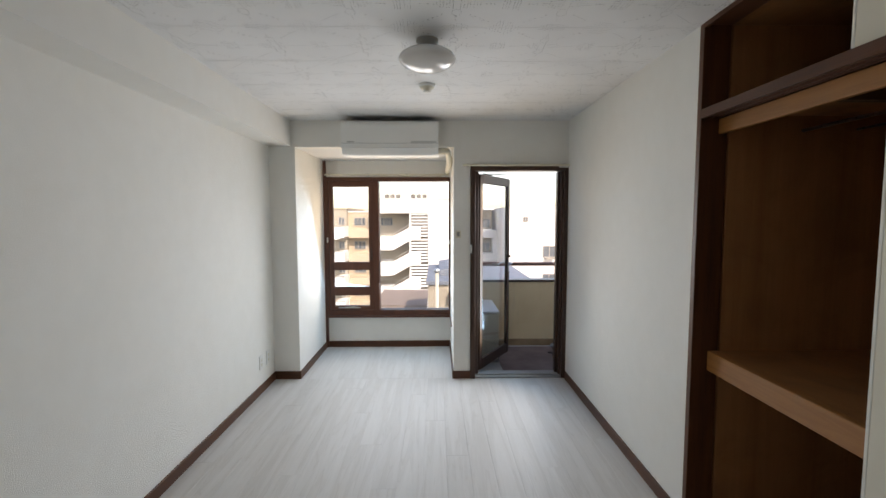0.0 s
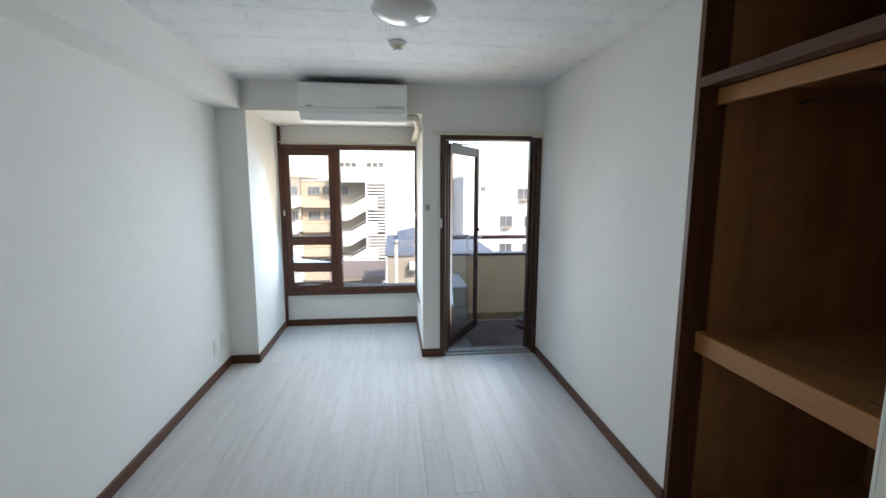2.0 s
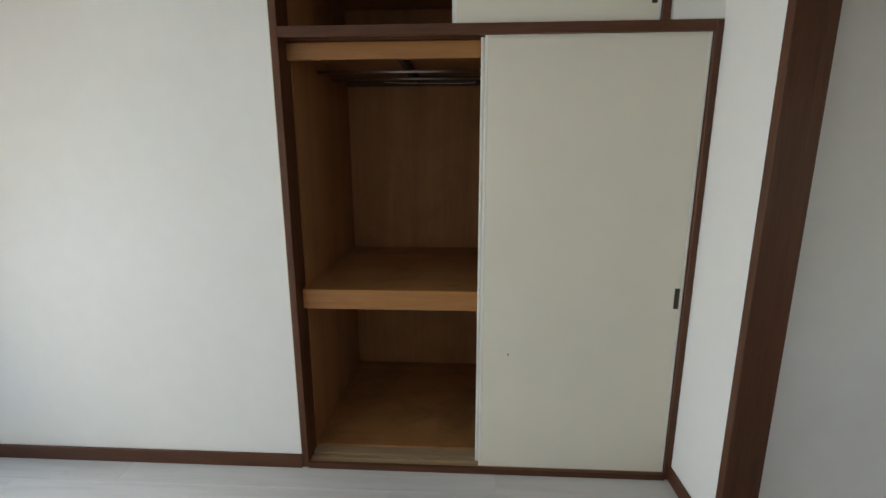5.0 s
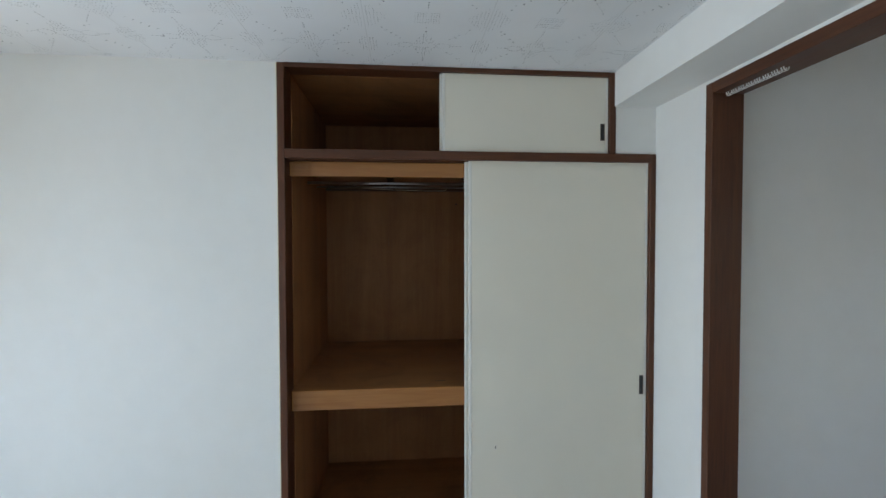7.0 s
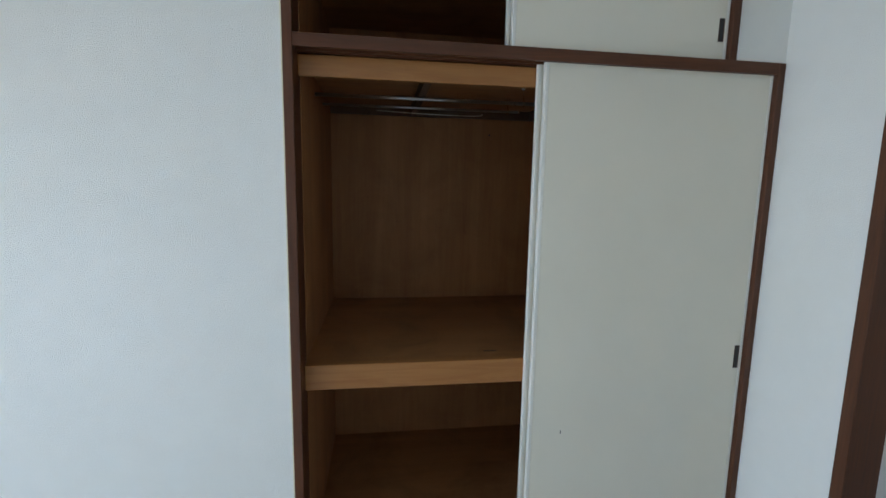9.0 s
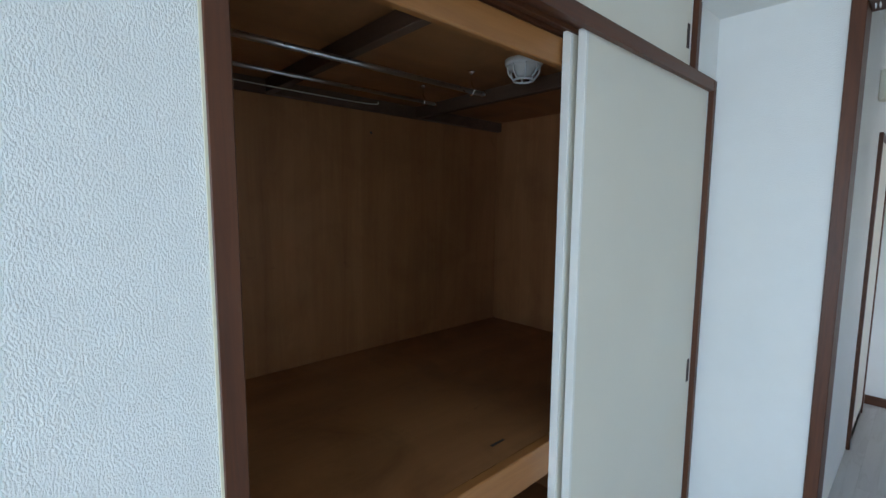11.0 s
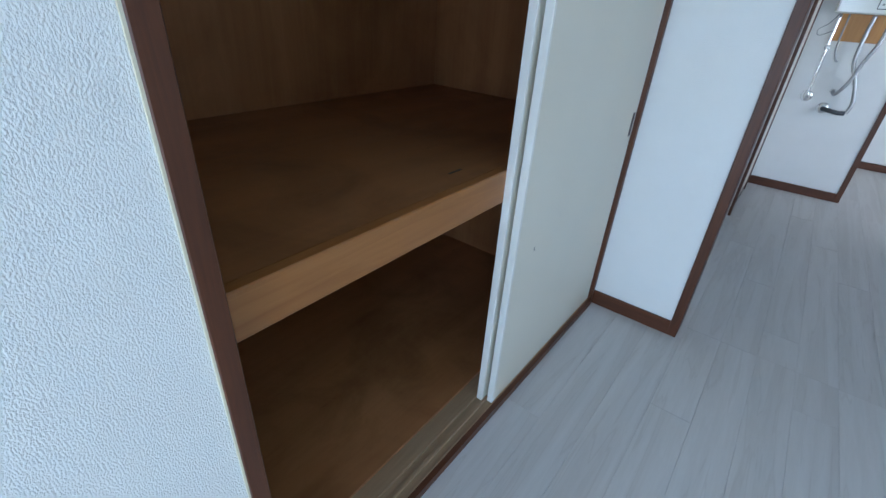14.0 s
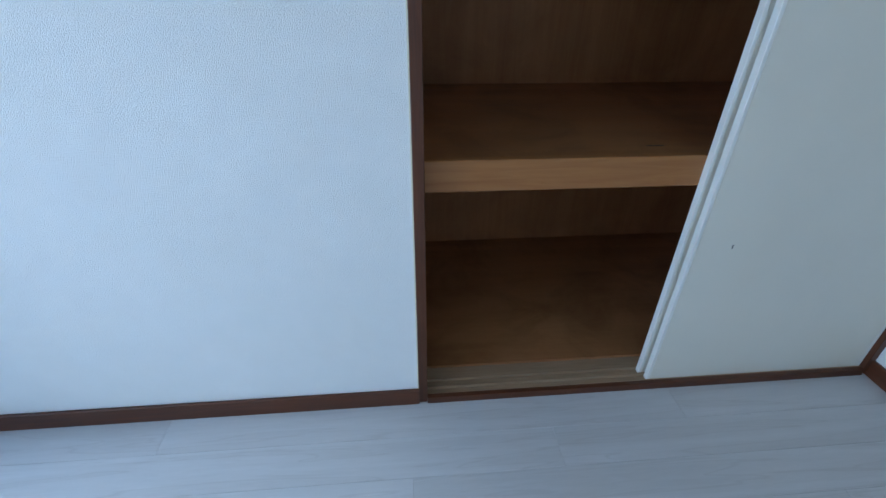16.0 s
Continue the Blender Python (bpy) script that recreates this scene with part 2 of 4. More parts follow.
def tube(points, radius, n=10, ridge=0.0):
    """A round bar or hose along points; ridge makes it corrugated."""
    bm = bmesh.new()
    pts = [Vector(p) for p in points]
    rings = []
    for i, p in enumerate(pts):
        d = (pts[min(i + 1, len(pts) - 1)] - pts[max(i - 1, 0)]).normalized()
        a = d.orthogonal().normalized() if not rings else (last - d * last.dot(d)).normalized()
        last = a
        b = d.cross(a)
        r = radius + (ridge if i % 2 else 0)
        rings.append([bm.verts.new(p + a * r * math.cos(2 * math.pi * k / n) + b * r * math.sin(2 * math.pi * k / n)) for k in range(n)])
    for r0, r1 in zip(rings, rings[1:]):
        for k in range(n):
            bm.faces.new((r0[k], r0[(k + 1) % n], r1[(k + 1) % n], r1[k]))
    bm.faces.new(rings[0][::-1]), bm.faces.new(rings[-1])
    bmesh.ops.recalc_face_normals(bm, faces=bm.faces)
    for f in bm.faces:
        f.smooth = len(f.verts) == 4
    return bm


def curve(points, steps=8):
    """A smooth line through points."""
    pts = [Vector(p) for p in points]
    pts = [2 * pts[0] - pts[1]] + pts + [2 * pts[-1] - pts[-2]]
    out = []
    for i in range(1, len(pts) - 2):
        p0, p1, p2, p3 = pts[i - 1:i + 3]
        for s in range(steps):
            t = s / steps
            out.append(0.5 * ((2 * p1) + (p2 - p0) * t + (2 * p0 - 5 * p1 + 4 * p2 - p3) * t * t + (3 * p1 - p0 - 3 * p2 + p3) * t ** 3))
    out.append(pts[-2])
    return out


def part(name, bm, material, parent=None, label=""):
    """Links a bmesh as one mesh object."""
    mesh = bpy.data.meshes.new(name)
    bm.normal_update()
    bm.to_mesh(mesh)
    bm.free()
    mesh.materials.append(material)
    ob = new(name, mesh)
    if parent is not None:
        ob.parent = parent
        ob.matrix_parent_inverse = parent.matrix_basis.inverted()
    if label:
        ob["label"] = label
    return ob


def thing(name, label, category, at=(0, 0, 0), group="", kind=""):
    ob = new(name)
    ob.empty_display_size = 0.1
    ob.matrix_basis = Matrix.Translation(at)
    return tagged(ob, label, category, group, kind)


def structure(name, bm, material, label):
    return tagged(part(name, bm, material), label, name.split("_")[0], kind="structure")


def holed(x0, x1, y0, y1, z0, z1, holes, axis):
    """A wall slab across axis 'x' or 'y' with rectangular holes (a0, a1, z0, z1) through it."""
    cuts_a = sorted({(y0 if axis == "x" else x0), (y1 if axis == "x" else x1), *[v for h in holes for v in h[:2]]})
    cuts_z = sorted({z0, z1, *[v for h in holes for v in h[2:]]})
    bm = bmesh.new()
    cols = list(zip(cuts_a, cuts_a[1:]))
    for a0, a1 in cols:
        run = None
        for b0, b1 in list(zip(cuts_z, cuts_z[1:])) + [(None, None)]:
            open_here = b0 is None or any(h[0] < (a0 + a1) / 2 < h[1] and h[2] < (b0 + b1) / 2 < h[3] for h in holes)
            if open_here:
                if run:
                    if axis == "x":
                        put(bm, x0, x1, a0, a1, *run)
                    else:
                        put(bm, a0, a1, y0, y1, *run)
                run = None
            else:
                run = (run[0], b1) if run else (b0, b1)
    bmesh.ops.remove_doubles(bm, verts=bm.verts, dist=1e-5)
    return bm


# ---- the room's shell ----
W, N, H = -2.77, 3.83, 2.42          # west wall, balcony wall, ceiling height
AW, AE, AN, AH = -2.53, -1.065, 4.88, 2.185   # window alcove: west, east, window wall, ceiling
T = 0.14                              # wall thickness
BB = 0.072                            # baseboard height
KE, KN, KH = -0.345, -2.82, 2.50      # kitchen: east wall, heater wall, ceiling height
DL, DR, DT = -0.91, 0.0, 2.02         # balcony door casing

subfloor = structure("floor", boxes([(W - T, 1.2, -0.11, N + T, -0.12, -0.012), (AW - T, AE + 0.1, N + T, AN + T, -0.12, -0.012), (-3.2, KE + T, -5.2, -0.11, -0.12, -0.012)]), M["groove"], "pale grey wood-look floor boards laid lengthwise")
structure("ceiling", boxes([(W - T, 1.2, -0.11, N + T, H, H + 0.15), (AW - T, AE + 0.1, N + T, AN + T, AH, AH + 0.15)]), M["board"], "white gypsum ceiling board with rows of small holes")
structure("ceiling_kitchen", box(-3.2, KE + T, -5.2, -0.11, KH, KH + 0.1), M["wall"], "plain white painted kitchen ceiling")
structure("wall_west", box(W - T, W, -0.11, N + 0.02, -0.01, H), M["wall"], "white embossed wallpaper wall")
structure("wall_north", boxes([(W, AW, N + 0.02, N + T, -0.01, H), (AW, AE, N, N + T, AH - 0.005, H), (AE, DL + 0.01, N, N + T, -0.01, H), (DL + 0.01, 0.14, N, N + T, DT - 0.01, H)]), M["wall"], "white wallpaper wall with balcony doorway and alcove")
structure("wall_alcove_west", box(AW - T, AW, N + T, AN, -0.01, AH), M["wall"], "white wallpaper side wall of the window alcove")
structure("wall_alcove_east", box(AE, AE + 0.1, N + T, AN, -0.01, AH), M["wall"], "white wallpaper side wall of the window alcove")
structure("wall_window", holed(AW - T, AE + 0.1, AN, AN + T, -0.01, AH, [(-2.56 + 0.03, AE, 0.42, 1.995)], "y"), M["wall"], "white wallpaper wall under and over the window")
structure("wall_east", boxes([(0, T, 1.785, N, -0.01, H)]), M["wall"], "white embossed wallpaper wall beside the closet")
structure("wall_south", boxes([(-0.375, 0.0, -0.11, 0.0, -0.01, H), (-0.0, 1.2, -0.11, -0.01, -0.01, H), (W, -1.79, -0.11, 0, -0.01, H), (-1.79, -0.375, -0.11, 0, 2.235, H)]), M["wall"], "white wallpaper wall with a wide kitchen doorway")
structure("wall_beam_south", box(W + 0.21, 0.0, 0.0, 0.212, 2.258, H), M["wall"], "white wallpapered beam over the kitchen doorway")
structure("wall_beam_west", box(W, W + 0.205, -0.0, N + 0.02, 2.19, H), M["wall"], "white wallpapered beam along the ceiling")
structure("wall_closet_fill", box(0.0, 0.13, 0.0, 0.205, 2.035, H), M["wall"], "white wallpapered infill beside the upper cupboard")
structure("wall_kitchen_east", box(KE, KE + T, KN - T, -0.11, -0.01, KH), M["wall"], "white wallpaper wall of the kitchen")
structure("wall_kitchen_heater", box(-1.0, KE, KN - T, KN, -0.01, KH), M["wall"], "white wallpaper wall behind the water heater")
structure("wall_kitchen_far", box(-3.2, -0.3, -4.45, -4.3, -0.01, KH), M["wall"], "plain white far kitchen wall")
structure("wall_kitchen_side", box(-1.0, -0.9, -4.3, KN - T, -0.01, KH), M["wall"], "white wall of the passage beside the heater")
# The opening is made up, cut out of view for the kitchen's fill lamp.
structure("wall_kitchen_west", holed(-3.3, -3.2, -4.45, -0.11, -0.01, KH, [(-2.2, -1.2, 1.05, 1.95)], "x"), M["wall"], "plain white kitchen wall with an added opening for fill light")
structure("wall_closet_back", boxes([(1.10, 1.2, -0.01, 1.93, -0.01, H)]), M["wall"], "plain wall behind the closet")
structure("wall_closet_north", boxes([(T, 1.2, 1.80, 1.93, -0.01, H)]), M["wall"], "plain wall beside the closet")

# Unseen walls added around the room to keep the sun off the balcony.
structure("wall_facade", boxes([(0.14, 9.0, N, N + T, -10.5, 6.0), (-12.0, AW - T, N + 0.9, N + 0.9 + T, -10.5, 6.0), (AW - T, AE + 0.1, N + T, N + T + 0.1, AH + 0.16, 6.0), (AE + 0.1, 0.14, N, N + T, H + 0.16, 6.0)]), M["wall"], "unseen plain outer wall added to block the sun")


def baseboard(rows, material):
    for r in rows:
        structure("baseboard", box(*r, -0.005, BB, 0.002), material, "dark brown stained wooden baseboard")


BT = 0.012
baseboard([(W, W + BT, -0.0, N + 0.02), (-BT, 0, 1.787, N - 0.03), (AW, AW + BT, N + 0.02, AN - 0.012), (AE - BT, AE, N, AN - 0.012), (KE - BT, KE, KN + BT, -1.9)], M["trim_y"])
baseboard([(W + BT, AW + BT, N + 0.008, N + 0.02), (AE - BT, DL, N - BT, N), (AW, AE, AN - 0.012, AN), (-0.3722, 0, 0, BT), (-0.985, KE, KN, KN + BT), (-3.2, -1.0, -4.3, -4.3 + BT), (W + BT, -1.79, 0.0, BT)], M["trim_x"])

# casing of the kitchen doorway
casing = thing("doorway_casing", "dark brown stained wooden casing round the kitchen doorway", "door frame", (-0.39, -0.05, 0), kind="structure")
part("post", box(-0.411, -0.372, -0.122, 0.012, -0.005, 2.24, 0.002), M["trim"], casing)
part("post", box(-1.79, -1.75, -0.122, 0.012, -0.005, 2.24, 0.002), M["trim"], casing)
part("lintel", box(-1.75, -0.411, -0.122, 0.012, 2.197, 2.24, 0.002), M["trim_x"], casing)

# ---- the closet ----
closet = thing("closet", "built-in closet with brown stained frame and plywood lining, doors slid open", "closet", (0.5, 0.9, 0))
CX = 1.08
part("post", box(-0.005, 0.12, 1.757, 1.789, 0.0, H - 0.001, 0.002), M["trim"], closet)
part("post", box(-0.006, 0.12, 0.0, 0.029, 0.0, 2.033, 0.002), M["trim"], closet)
part("post", box(-0.006, 0.12, 0.205, 0.235, 2.033, H - 0.001, 0.002), M["trim"], closet)
def grooved(name, rows):
    bm = bmesh.new()
    for r in rows:
        put(bm, *r)
    bmesh.ops.remove_doubles(bm, verts=bm.verts, dist=1e-5)
    return part(name, bm, M["trim_y"], closet)


grooved("rail", [(-0.005, 0.012, 0.029, 1.757, 1.992, 2.033), (0.012, 0.12, 0.029, 1.757, 2.003, 2.033)])
grooved("rail_lip", [(0.040, 0.046, 0.029, 1.757, 1.992, 2.003)])
grooved("rail_lip", [(0.074, 0.12, 0.029, 1.757, 1.994, 2.003)])
grooved("top_rail", [(-0.005, 0.012, 0.235, 1.757, 2.398, H - 0.001), (0.012, 0.12, 0.235, 1.757, 2.408, H - 0.001)])
part("sill", boxes([(-0.012, 0.006, 0.029, 1.757, 0.0, 0.03)]), M["trim_y"], closet, "dark brown front strip of the door track")
part("track", box(0.006, 0.13, 0.029, 1.757, 0.0, 0.018), M["groove"], closet, "pale worn wooden door track")
for x0, x1 in ((0.006, 0.012), (0.036, 0.046), (0.072, 0.13)):
    part("track_ridge", box(x0, x1, 0.029, 1.757, 0.018, 0.03, 0.001), M["groove"], closet)
part("side_panel", box(0.13, CX, 1.757, 1.775, 0.0, H - 0.001), M["ply"], closet)
part("side_panel", box(0.13, CX, 0.0, 0.018, 0.0, H - 0.001), M["ply"], closet)
for y0, y1 in ((0.018, 0.46), (0.4602, 0.905), (0.9052, 1.33), (1.3302, 1.757)):
    part("back_panel", box(CX, CX + 0.012, y0, y1, 0.0, H - 0.001), M["ply"], closet)
part("top_board", box(0.12, CX, 0.018, 1.757, H - 0.014, H - 0.001), M["ply_y"], closet)
part("bottom_board", box(0.13, CX, 0.018, 1.757, 0.0, 0.04), M["ply_y"], closet)
part("shelf", box(0.10, CX, 0.018, 1.757, 0.874, 0.901), M["ply_y"], closet, "brown plywood middle shelf")
part("shelf_edge", box(0.07, 0.10, 0.029, 1.757, 0.806, 0.902, 0.003), M["pine"], closet, "orange varnished pine shelf edge")
part("scratch", box(0.160, 0.168, 1.014, 1.068, 0.9008, 0.9016), M["dark"], closet, "short dark scratch on the shelf")
part("shelf", box(0.10, CX, 0.018, 1.757, 2.005, 2.03), M["ply_y"], closet)
part("shelf_edge", box(0.078, 0.102, 0.029, 1.757, 1.921, 1.991, 0.003), M["pine"], closet, "orange varnished pine edge under the upper shelf")


def panel(name, x, y0, y1, z0, z1, pull_y, pull_z, pull_h, label):
    p = thing(name, label, "sliding door", (x + 0.011, (y0 + y1) / 2, z0), "closet sliding doors")
    part("board", box(x, x + 0.022, y0 + 0.012, y1 - 0.012, z0, z1, 0.001), M["panel"], p)
    part("edge_strip", box(x - 0.001, x + 0.023, y0, y0 + 0.012, z0, z1, 0.0015), M["panel_edge"], p)
    part("edge_strip", box(x - 0.001, x + 0.023, y1 - 0.012, y1, z0, z1, 0.0015), M["panel_edge"], p)
    if pull_h:
        r = part("finger_pull", boxes([(x - 0.002, x, pull_y - 0.010, pull_y - 0.007, pull_z - pull_h / 2, pull_z + pull_h / 2), (x - 0.002, x, pull_y + 0.007, pull_y + 0.010, pull_z - pull_h / 2, pull_z + pull_h / 2), (x - 0.002, x, pull_y - 0.007, pull_y + 0.007, pull_z + pull_h / 2 - 0.003, pull_z + pull_h / 2), (x - 0.002, x, pull_y - 0.007, pull_y + 0.007, pull_z - pull_h / 2, pull_z - pull_h / 2 + 0.003)]), M["bronze"], p, "dark bronze recessed finger pull")
        part("recess", box(x - 0.0008, x + 0.0002, pull_y - 0.007, pull_y + 0.007, pull_z - pull_h / 2 + 0.003, pull_z + pull_h / 2 - 0.003), M["dark"], r)
    return p


front_panel = panel("sliding_door", 0.013, 0.030, 0.915, 0.019, 2.001, 0.056, 0.901, 0.094, "cream closet sliding door with a dark finger pull")
part("scuff", box(0.0125, 0.0131, 0.784, 0.788, 0.612, 0.626), M["dark"], front_panel, "tiny dark scuff")
panel("sliding_door", 0.048, 0.030, 0.930, 0.019, 2.001, 0, 0, 0, "cream closet sliding door slid behind the other")
panel("sliding_door", 0.013, 0.236, 1.040, 2.034, 2.407, 0.264, 2.138, 0.08, "small cream sliding door of the upper cupboard")
panel("sliding_door", 0.048, 0.236, 1.050, 2.034, 2.407, 0, 0, 0, "small cream sliding door slid behind the other")

part("caulk_line", box(-0.003, 0.0, 1.789, 1.7925, BB, H - 0.001), plain("pale_caulk", (0.74, 0.68, 0.50), 0.6), closet, "thin pale line of sealant along the post")

part("nail_hole", tube([(CX - 0.0015, 0.85, 1.867), (CX, 0.85, 1.867)], 0.006, 10), M["dark"], closet)

# closet fittings
for y in (1.30, 0.61):
    part("joist", box(0.15, CX, y - 0.016, y + 0.016, 1.955, 2.004, 0.002), M["joist"], closet)
part("joist", box(CX - 0.035, CX, 0.018, 1.757, 1.955, 2.003, 0.002), M["joist"], closet)
for x, z, r in ((0.475, 1.938, 0.008), (0.73, 1.944, 0.006)):
    rod = thing("clothes_rod", "thin chrome clothes rod hung from a hook in the closet", "clothes rod", (x, 1.3, z), "closet rods")
    part("rod", tube([(x, 1.7569, z), (x, 0.79, z)], r, 12), M["dull_chrome"], rod)
    part("end_cap", tube([(x, 0.79, z), (x, 0.782, z)], r + 0.002, 12), M["chrome"], rod)
    hk = part("hook", tube(curve([(x, 0.845, 2.003), (x, 0.845, z + 0.025), (x - r - 0.006, 0.845, z + 0.005), (x, 0.845, z - 0.013), (x + r + 0.006, 0.845, z + 0.002)], 5), 0.003, 8), M["chrome"], rod)
    part("hook_plate", lathe([(0, 2.004), (0.012, 2.004), (0.012, 2.000), (0.006, 1.994), (0, 1.994)], 16, (x, 0.845, 0)), M["chrome"], hk)
wire = thing("wire", "thin stiff wire bent along the closet ceiling", "wire", (0.85, 1.2, 1.94))
part("strand", tube(curve([(0.98, 1.5, 1.965), (0.93, 1.3, 1.950), (0.9, 1.05, 1.942), (0.89, 0.95, 1.944), (0.89, 0.94, 1.9549)], 6), 0.0018, 6), M["ivory"], wire)


def detector(name, at, r, label, ribs):
    x, y, z = at
    d = thing(name, label, "detector", at)
    part("base", lathe([(0, 0), (r, 0), (r, -0.012), (r * 0.92, -0.018), (0, -0.018)], 32, at), M["white"], d)
    part("cup", lathe([(r * 0.88, -0.018), (r * 0.84, -0.026), (r * 0.5, -0.030), (r * 0.45, -0.046), (0, -0.048)], 32, at), M["white"] if ribs else M["ivory"], d)
    if ribs:
        for k in range(8):
            a = 2 * math.pi * k / 8
            c, s = math.cos(a), math.sin(a)
            part("rib", tube(curve([(x + r * 0.86 * c, y + r * 0.86 * s, z - 0.018), (x + r * 0.80 * c, y + r * 0.80 * s, z - 0.04), (x + r * 0.52 * c, y + r * 0.52 * s, z - 0.06)], 4), 0.0028, 6), M["white"], d)
        part("rim", tube([(x + r * 0.52 * math.cos(i * math.pi / 12), y + r * 0.52 * math.sin(i * math.pi / 12), z - 0.06) for i in range(25)], 0.0035, 6), M["white"], d)
    else:
        part("lens", lathe([(r * 0.55, -0.0445), (r * 0.5, -0.052), (r * 0.25, -0.053), (r * 0.2, -0.049)], 24, at), M["white"], d)
    return d


detector("heat_detector", (0.29, 0.805, 2.005), 0.058, "white ribbed heat detector on the closet ceiling", True)
detector("smoke_detector", (-1.285, 2.72, H), 0.054, "small ivory smoke detector on the ceiling", False)

# ---- window ----
WB, WT = 0.42, 1.995
win = thing("window_1", "dark brown wooden window with a casement and fixed pane", "window", (-1.8, AN, WB), kind="structure")
F0, F1 = AN - 0.03, AN + 0.10
part("window_frame", boxes([(AW + 0.03, AE, F0, F1, WT - 0.045, WT), (AW + 0.03, AE, F0, F1, WB - 0.035, WB + 0.025), (AW + 0.03, AW + 0.055, F0, F1, WB + 0.025, WT - 0.045), (AE - 0.016, AE, F0, F1, WB + 0.025, WT - 0.045), (-1.955, -1.895, F0 - 0.004, F1, WB + 0.025, WT - 0.045)], 0.003), M["sash"], win)
part("side_post", box(AW, AW + 0.03, AN - 0.034, AN, 0.0, AH - 0.002, 0.002), M["sash"], win, "dark brown full-height post beside the window")
part("pane", box(-1.895, AE - 0.016, AN + 0.03, AN + 0.036, WB + 0.025, WT - 0.045), M["glass"], win)
S0, S1, sx0, sx1 = AN - 0.02, AN + 0.03, -2.473, -1.957
sash = part("casement", boxes([(sx0, -2.425, S0, S1, 0.447, 1.948), (-2.013, sx1, S0, S1, 0.447, 1.948), (-2.425, -2.013, S0, S1, 1.885, 1.948), (-2.425, -2.013, S0, S1, 0.918, 1.012), (-2.425, -2.013, S0, S1, 0.618, 0.722), (-2.425, -2.013, S0, S1, 0.447, 0.496)], 0.003), M["sash"], win)
for z0, z1 in ((1.012, 1.885), (0.722, 0.918), (0.496, 0.618)):
    part("pane", box(-2.425, -2.013, AN + 0.002, AN + 0.007, z0, z1), M["glass"], win)
part("latch", boxes([(-1.995, -1.972, S0 - 0.006, S0, 1.04, 1.15), (-1.99, -1.977, S0 - 0.03, S0 - 0.006, 1.085, 1.10), (-1.99, -1.977, S0 - 0.034, S0 - 0.022, 1.09, 1.19)], 0.002), M["bronze"], sash, "dark bronze window latch")
part("stay", boxes([(-2.38, -2.12, S0 - 0.012, S0, 0.468, 0.478), (-2.30, -2.16, S0 - 0.018, S0 - 0.012, 0.472, 0.488)], 0.002), M["steel"], sash, "grey metal window stay")
part("hinge", boxes([(AW + 0.03, AW + 0.05, F0 - 0.008, F0, 1.24, 1.30)], 0.003), M["silver"], win, "bright metal hinge")
part("hinge", boxes([(-1.08, -1.067, F0 - 0.02, F0, 1.22, 1.27)], 0.003), M["silver"], win, "bright metal catch")
part("window_sill", boxes([(AW + 0.03, AE, AN - 0.055, AN - 0.002, WB - 0.06, WB - 0.036)], 0.003), M["sash"], win)
part("sill_end", boxes([(AE - 0.012, AE + 0.0, AN - 0.62, AN - 0.055, WB - 0.03, WB - 0.012)], 0.003), M["sash"], win, "dark brown ledge strip along the alcove wall")


def curtain_rail(x0, x1, y, z, label):
    r = thing("curtain_rail", label, "curtain rail", ((x0 + x1) / 2, y, z))
    part("track", boxes([(x0, x1, y - 0.012, y + 0.012, z, z + 0.014), (x0, x1, y - 0.012, y - 0.004, z - 0.004, z), (x0, x1, y + 0.004, y + 0.012, z - 0.004, z)], 0.0015), M["ivory"], r)
    k = max(2, int((x1 - x0) / 0.45) + 1)
    for i in range(k):
        x = x0 + 0.05 + (x1 - x0 - 0.1) * i / (k - 1)
        part("bracket", boxes([(x - 0.009, x + 0.009, y - 0.013, y + 0.05, z + 0.014, z + 0.019), (x - 0.009, x + 0.009, y + 0.046, y + 0.05, z - 0.012, z + 0.014)]), M["silver"], r)
    for i in range(8):
        part("runner", boxes([(x1 - 0.02 - i * 0.011, x1 - 0.012 - i * 0.011, y - 0.003, y + 0.003, z - 0.018, z)], 0.001), M["white"], r)
    return r


curtain_rail(AW + 0.03, AE - 0.01, AN - 0.085, 2.012, "cream metal curtain rail over the window")
curtain_rail(-0.985, -0.004, N - 0.05, 2.006, "cream metal curtain rail over the balcony door")

# ---- balcony door ----
door = thing("door_1", "bronze aluminium balcony door frame with a raised threshold", "door", (-0.455, N, 0), kind="structure")
part("jamb", boxes([(DL, -0.862, N - 0.02, N + 0.12, 0, DT - 0.055), (-0.862, -0.829, N + 0.03, N + 0.12, 0.03, DT - 0.06)], 0.003), M["bronze"], door)
part("jamb", boxes([(-0.040, DR - 0.002, N - 0.02, N + 0.12, 0, DT - 0.055), (-0.062, -0.040, N + 0.01, N + 0.12, 0.03, DT - 0.06), (-0.084, -0.062, N + 0.06, N + 0.12, 0.03, DT - 0.06)], 0.003), M["bronze"], door)
part("head", boxes([(DL, DR - 0.002, N - 0.02, N + 0.12, DT - 0.055, DT - 0.012), (DL, DR, N - 0.02, N, DT - 0.012, DT)], 0.003), M["bronze"], door)
part("threshold", boxes([(DL, DR - 0.002, N - 0.01, N + 0.03, -0.01, 0.016), (DL, DR - 0.002, N + 0.03, N + 0.12, -0.06, 0.03)], 0.003), M["fixing"], door, "grey aluminium threshold")
part("striker", box(-0.915, -0.895, N - 0.026, N - 0.02, 1.20, 1.28, 0.003), M["white"], door, "white plastic plate on the jamb")
leaf = thing("door_leaf", "glazed bronze aluminium balcony door standing open outwards", "door", (-0.822, N + 0.10, 0.04))
LW, LH, LZ = 0.715, 1.90, 0.045
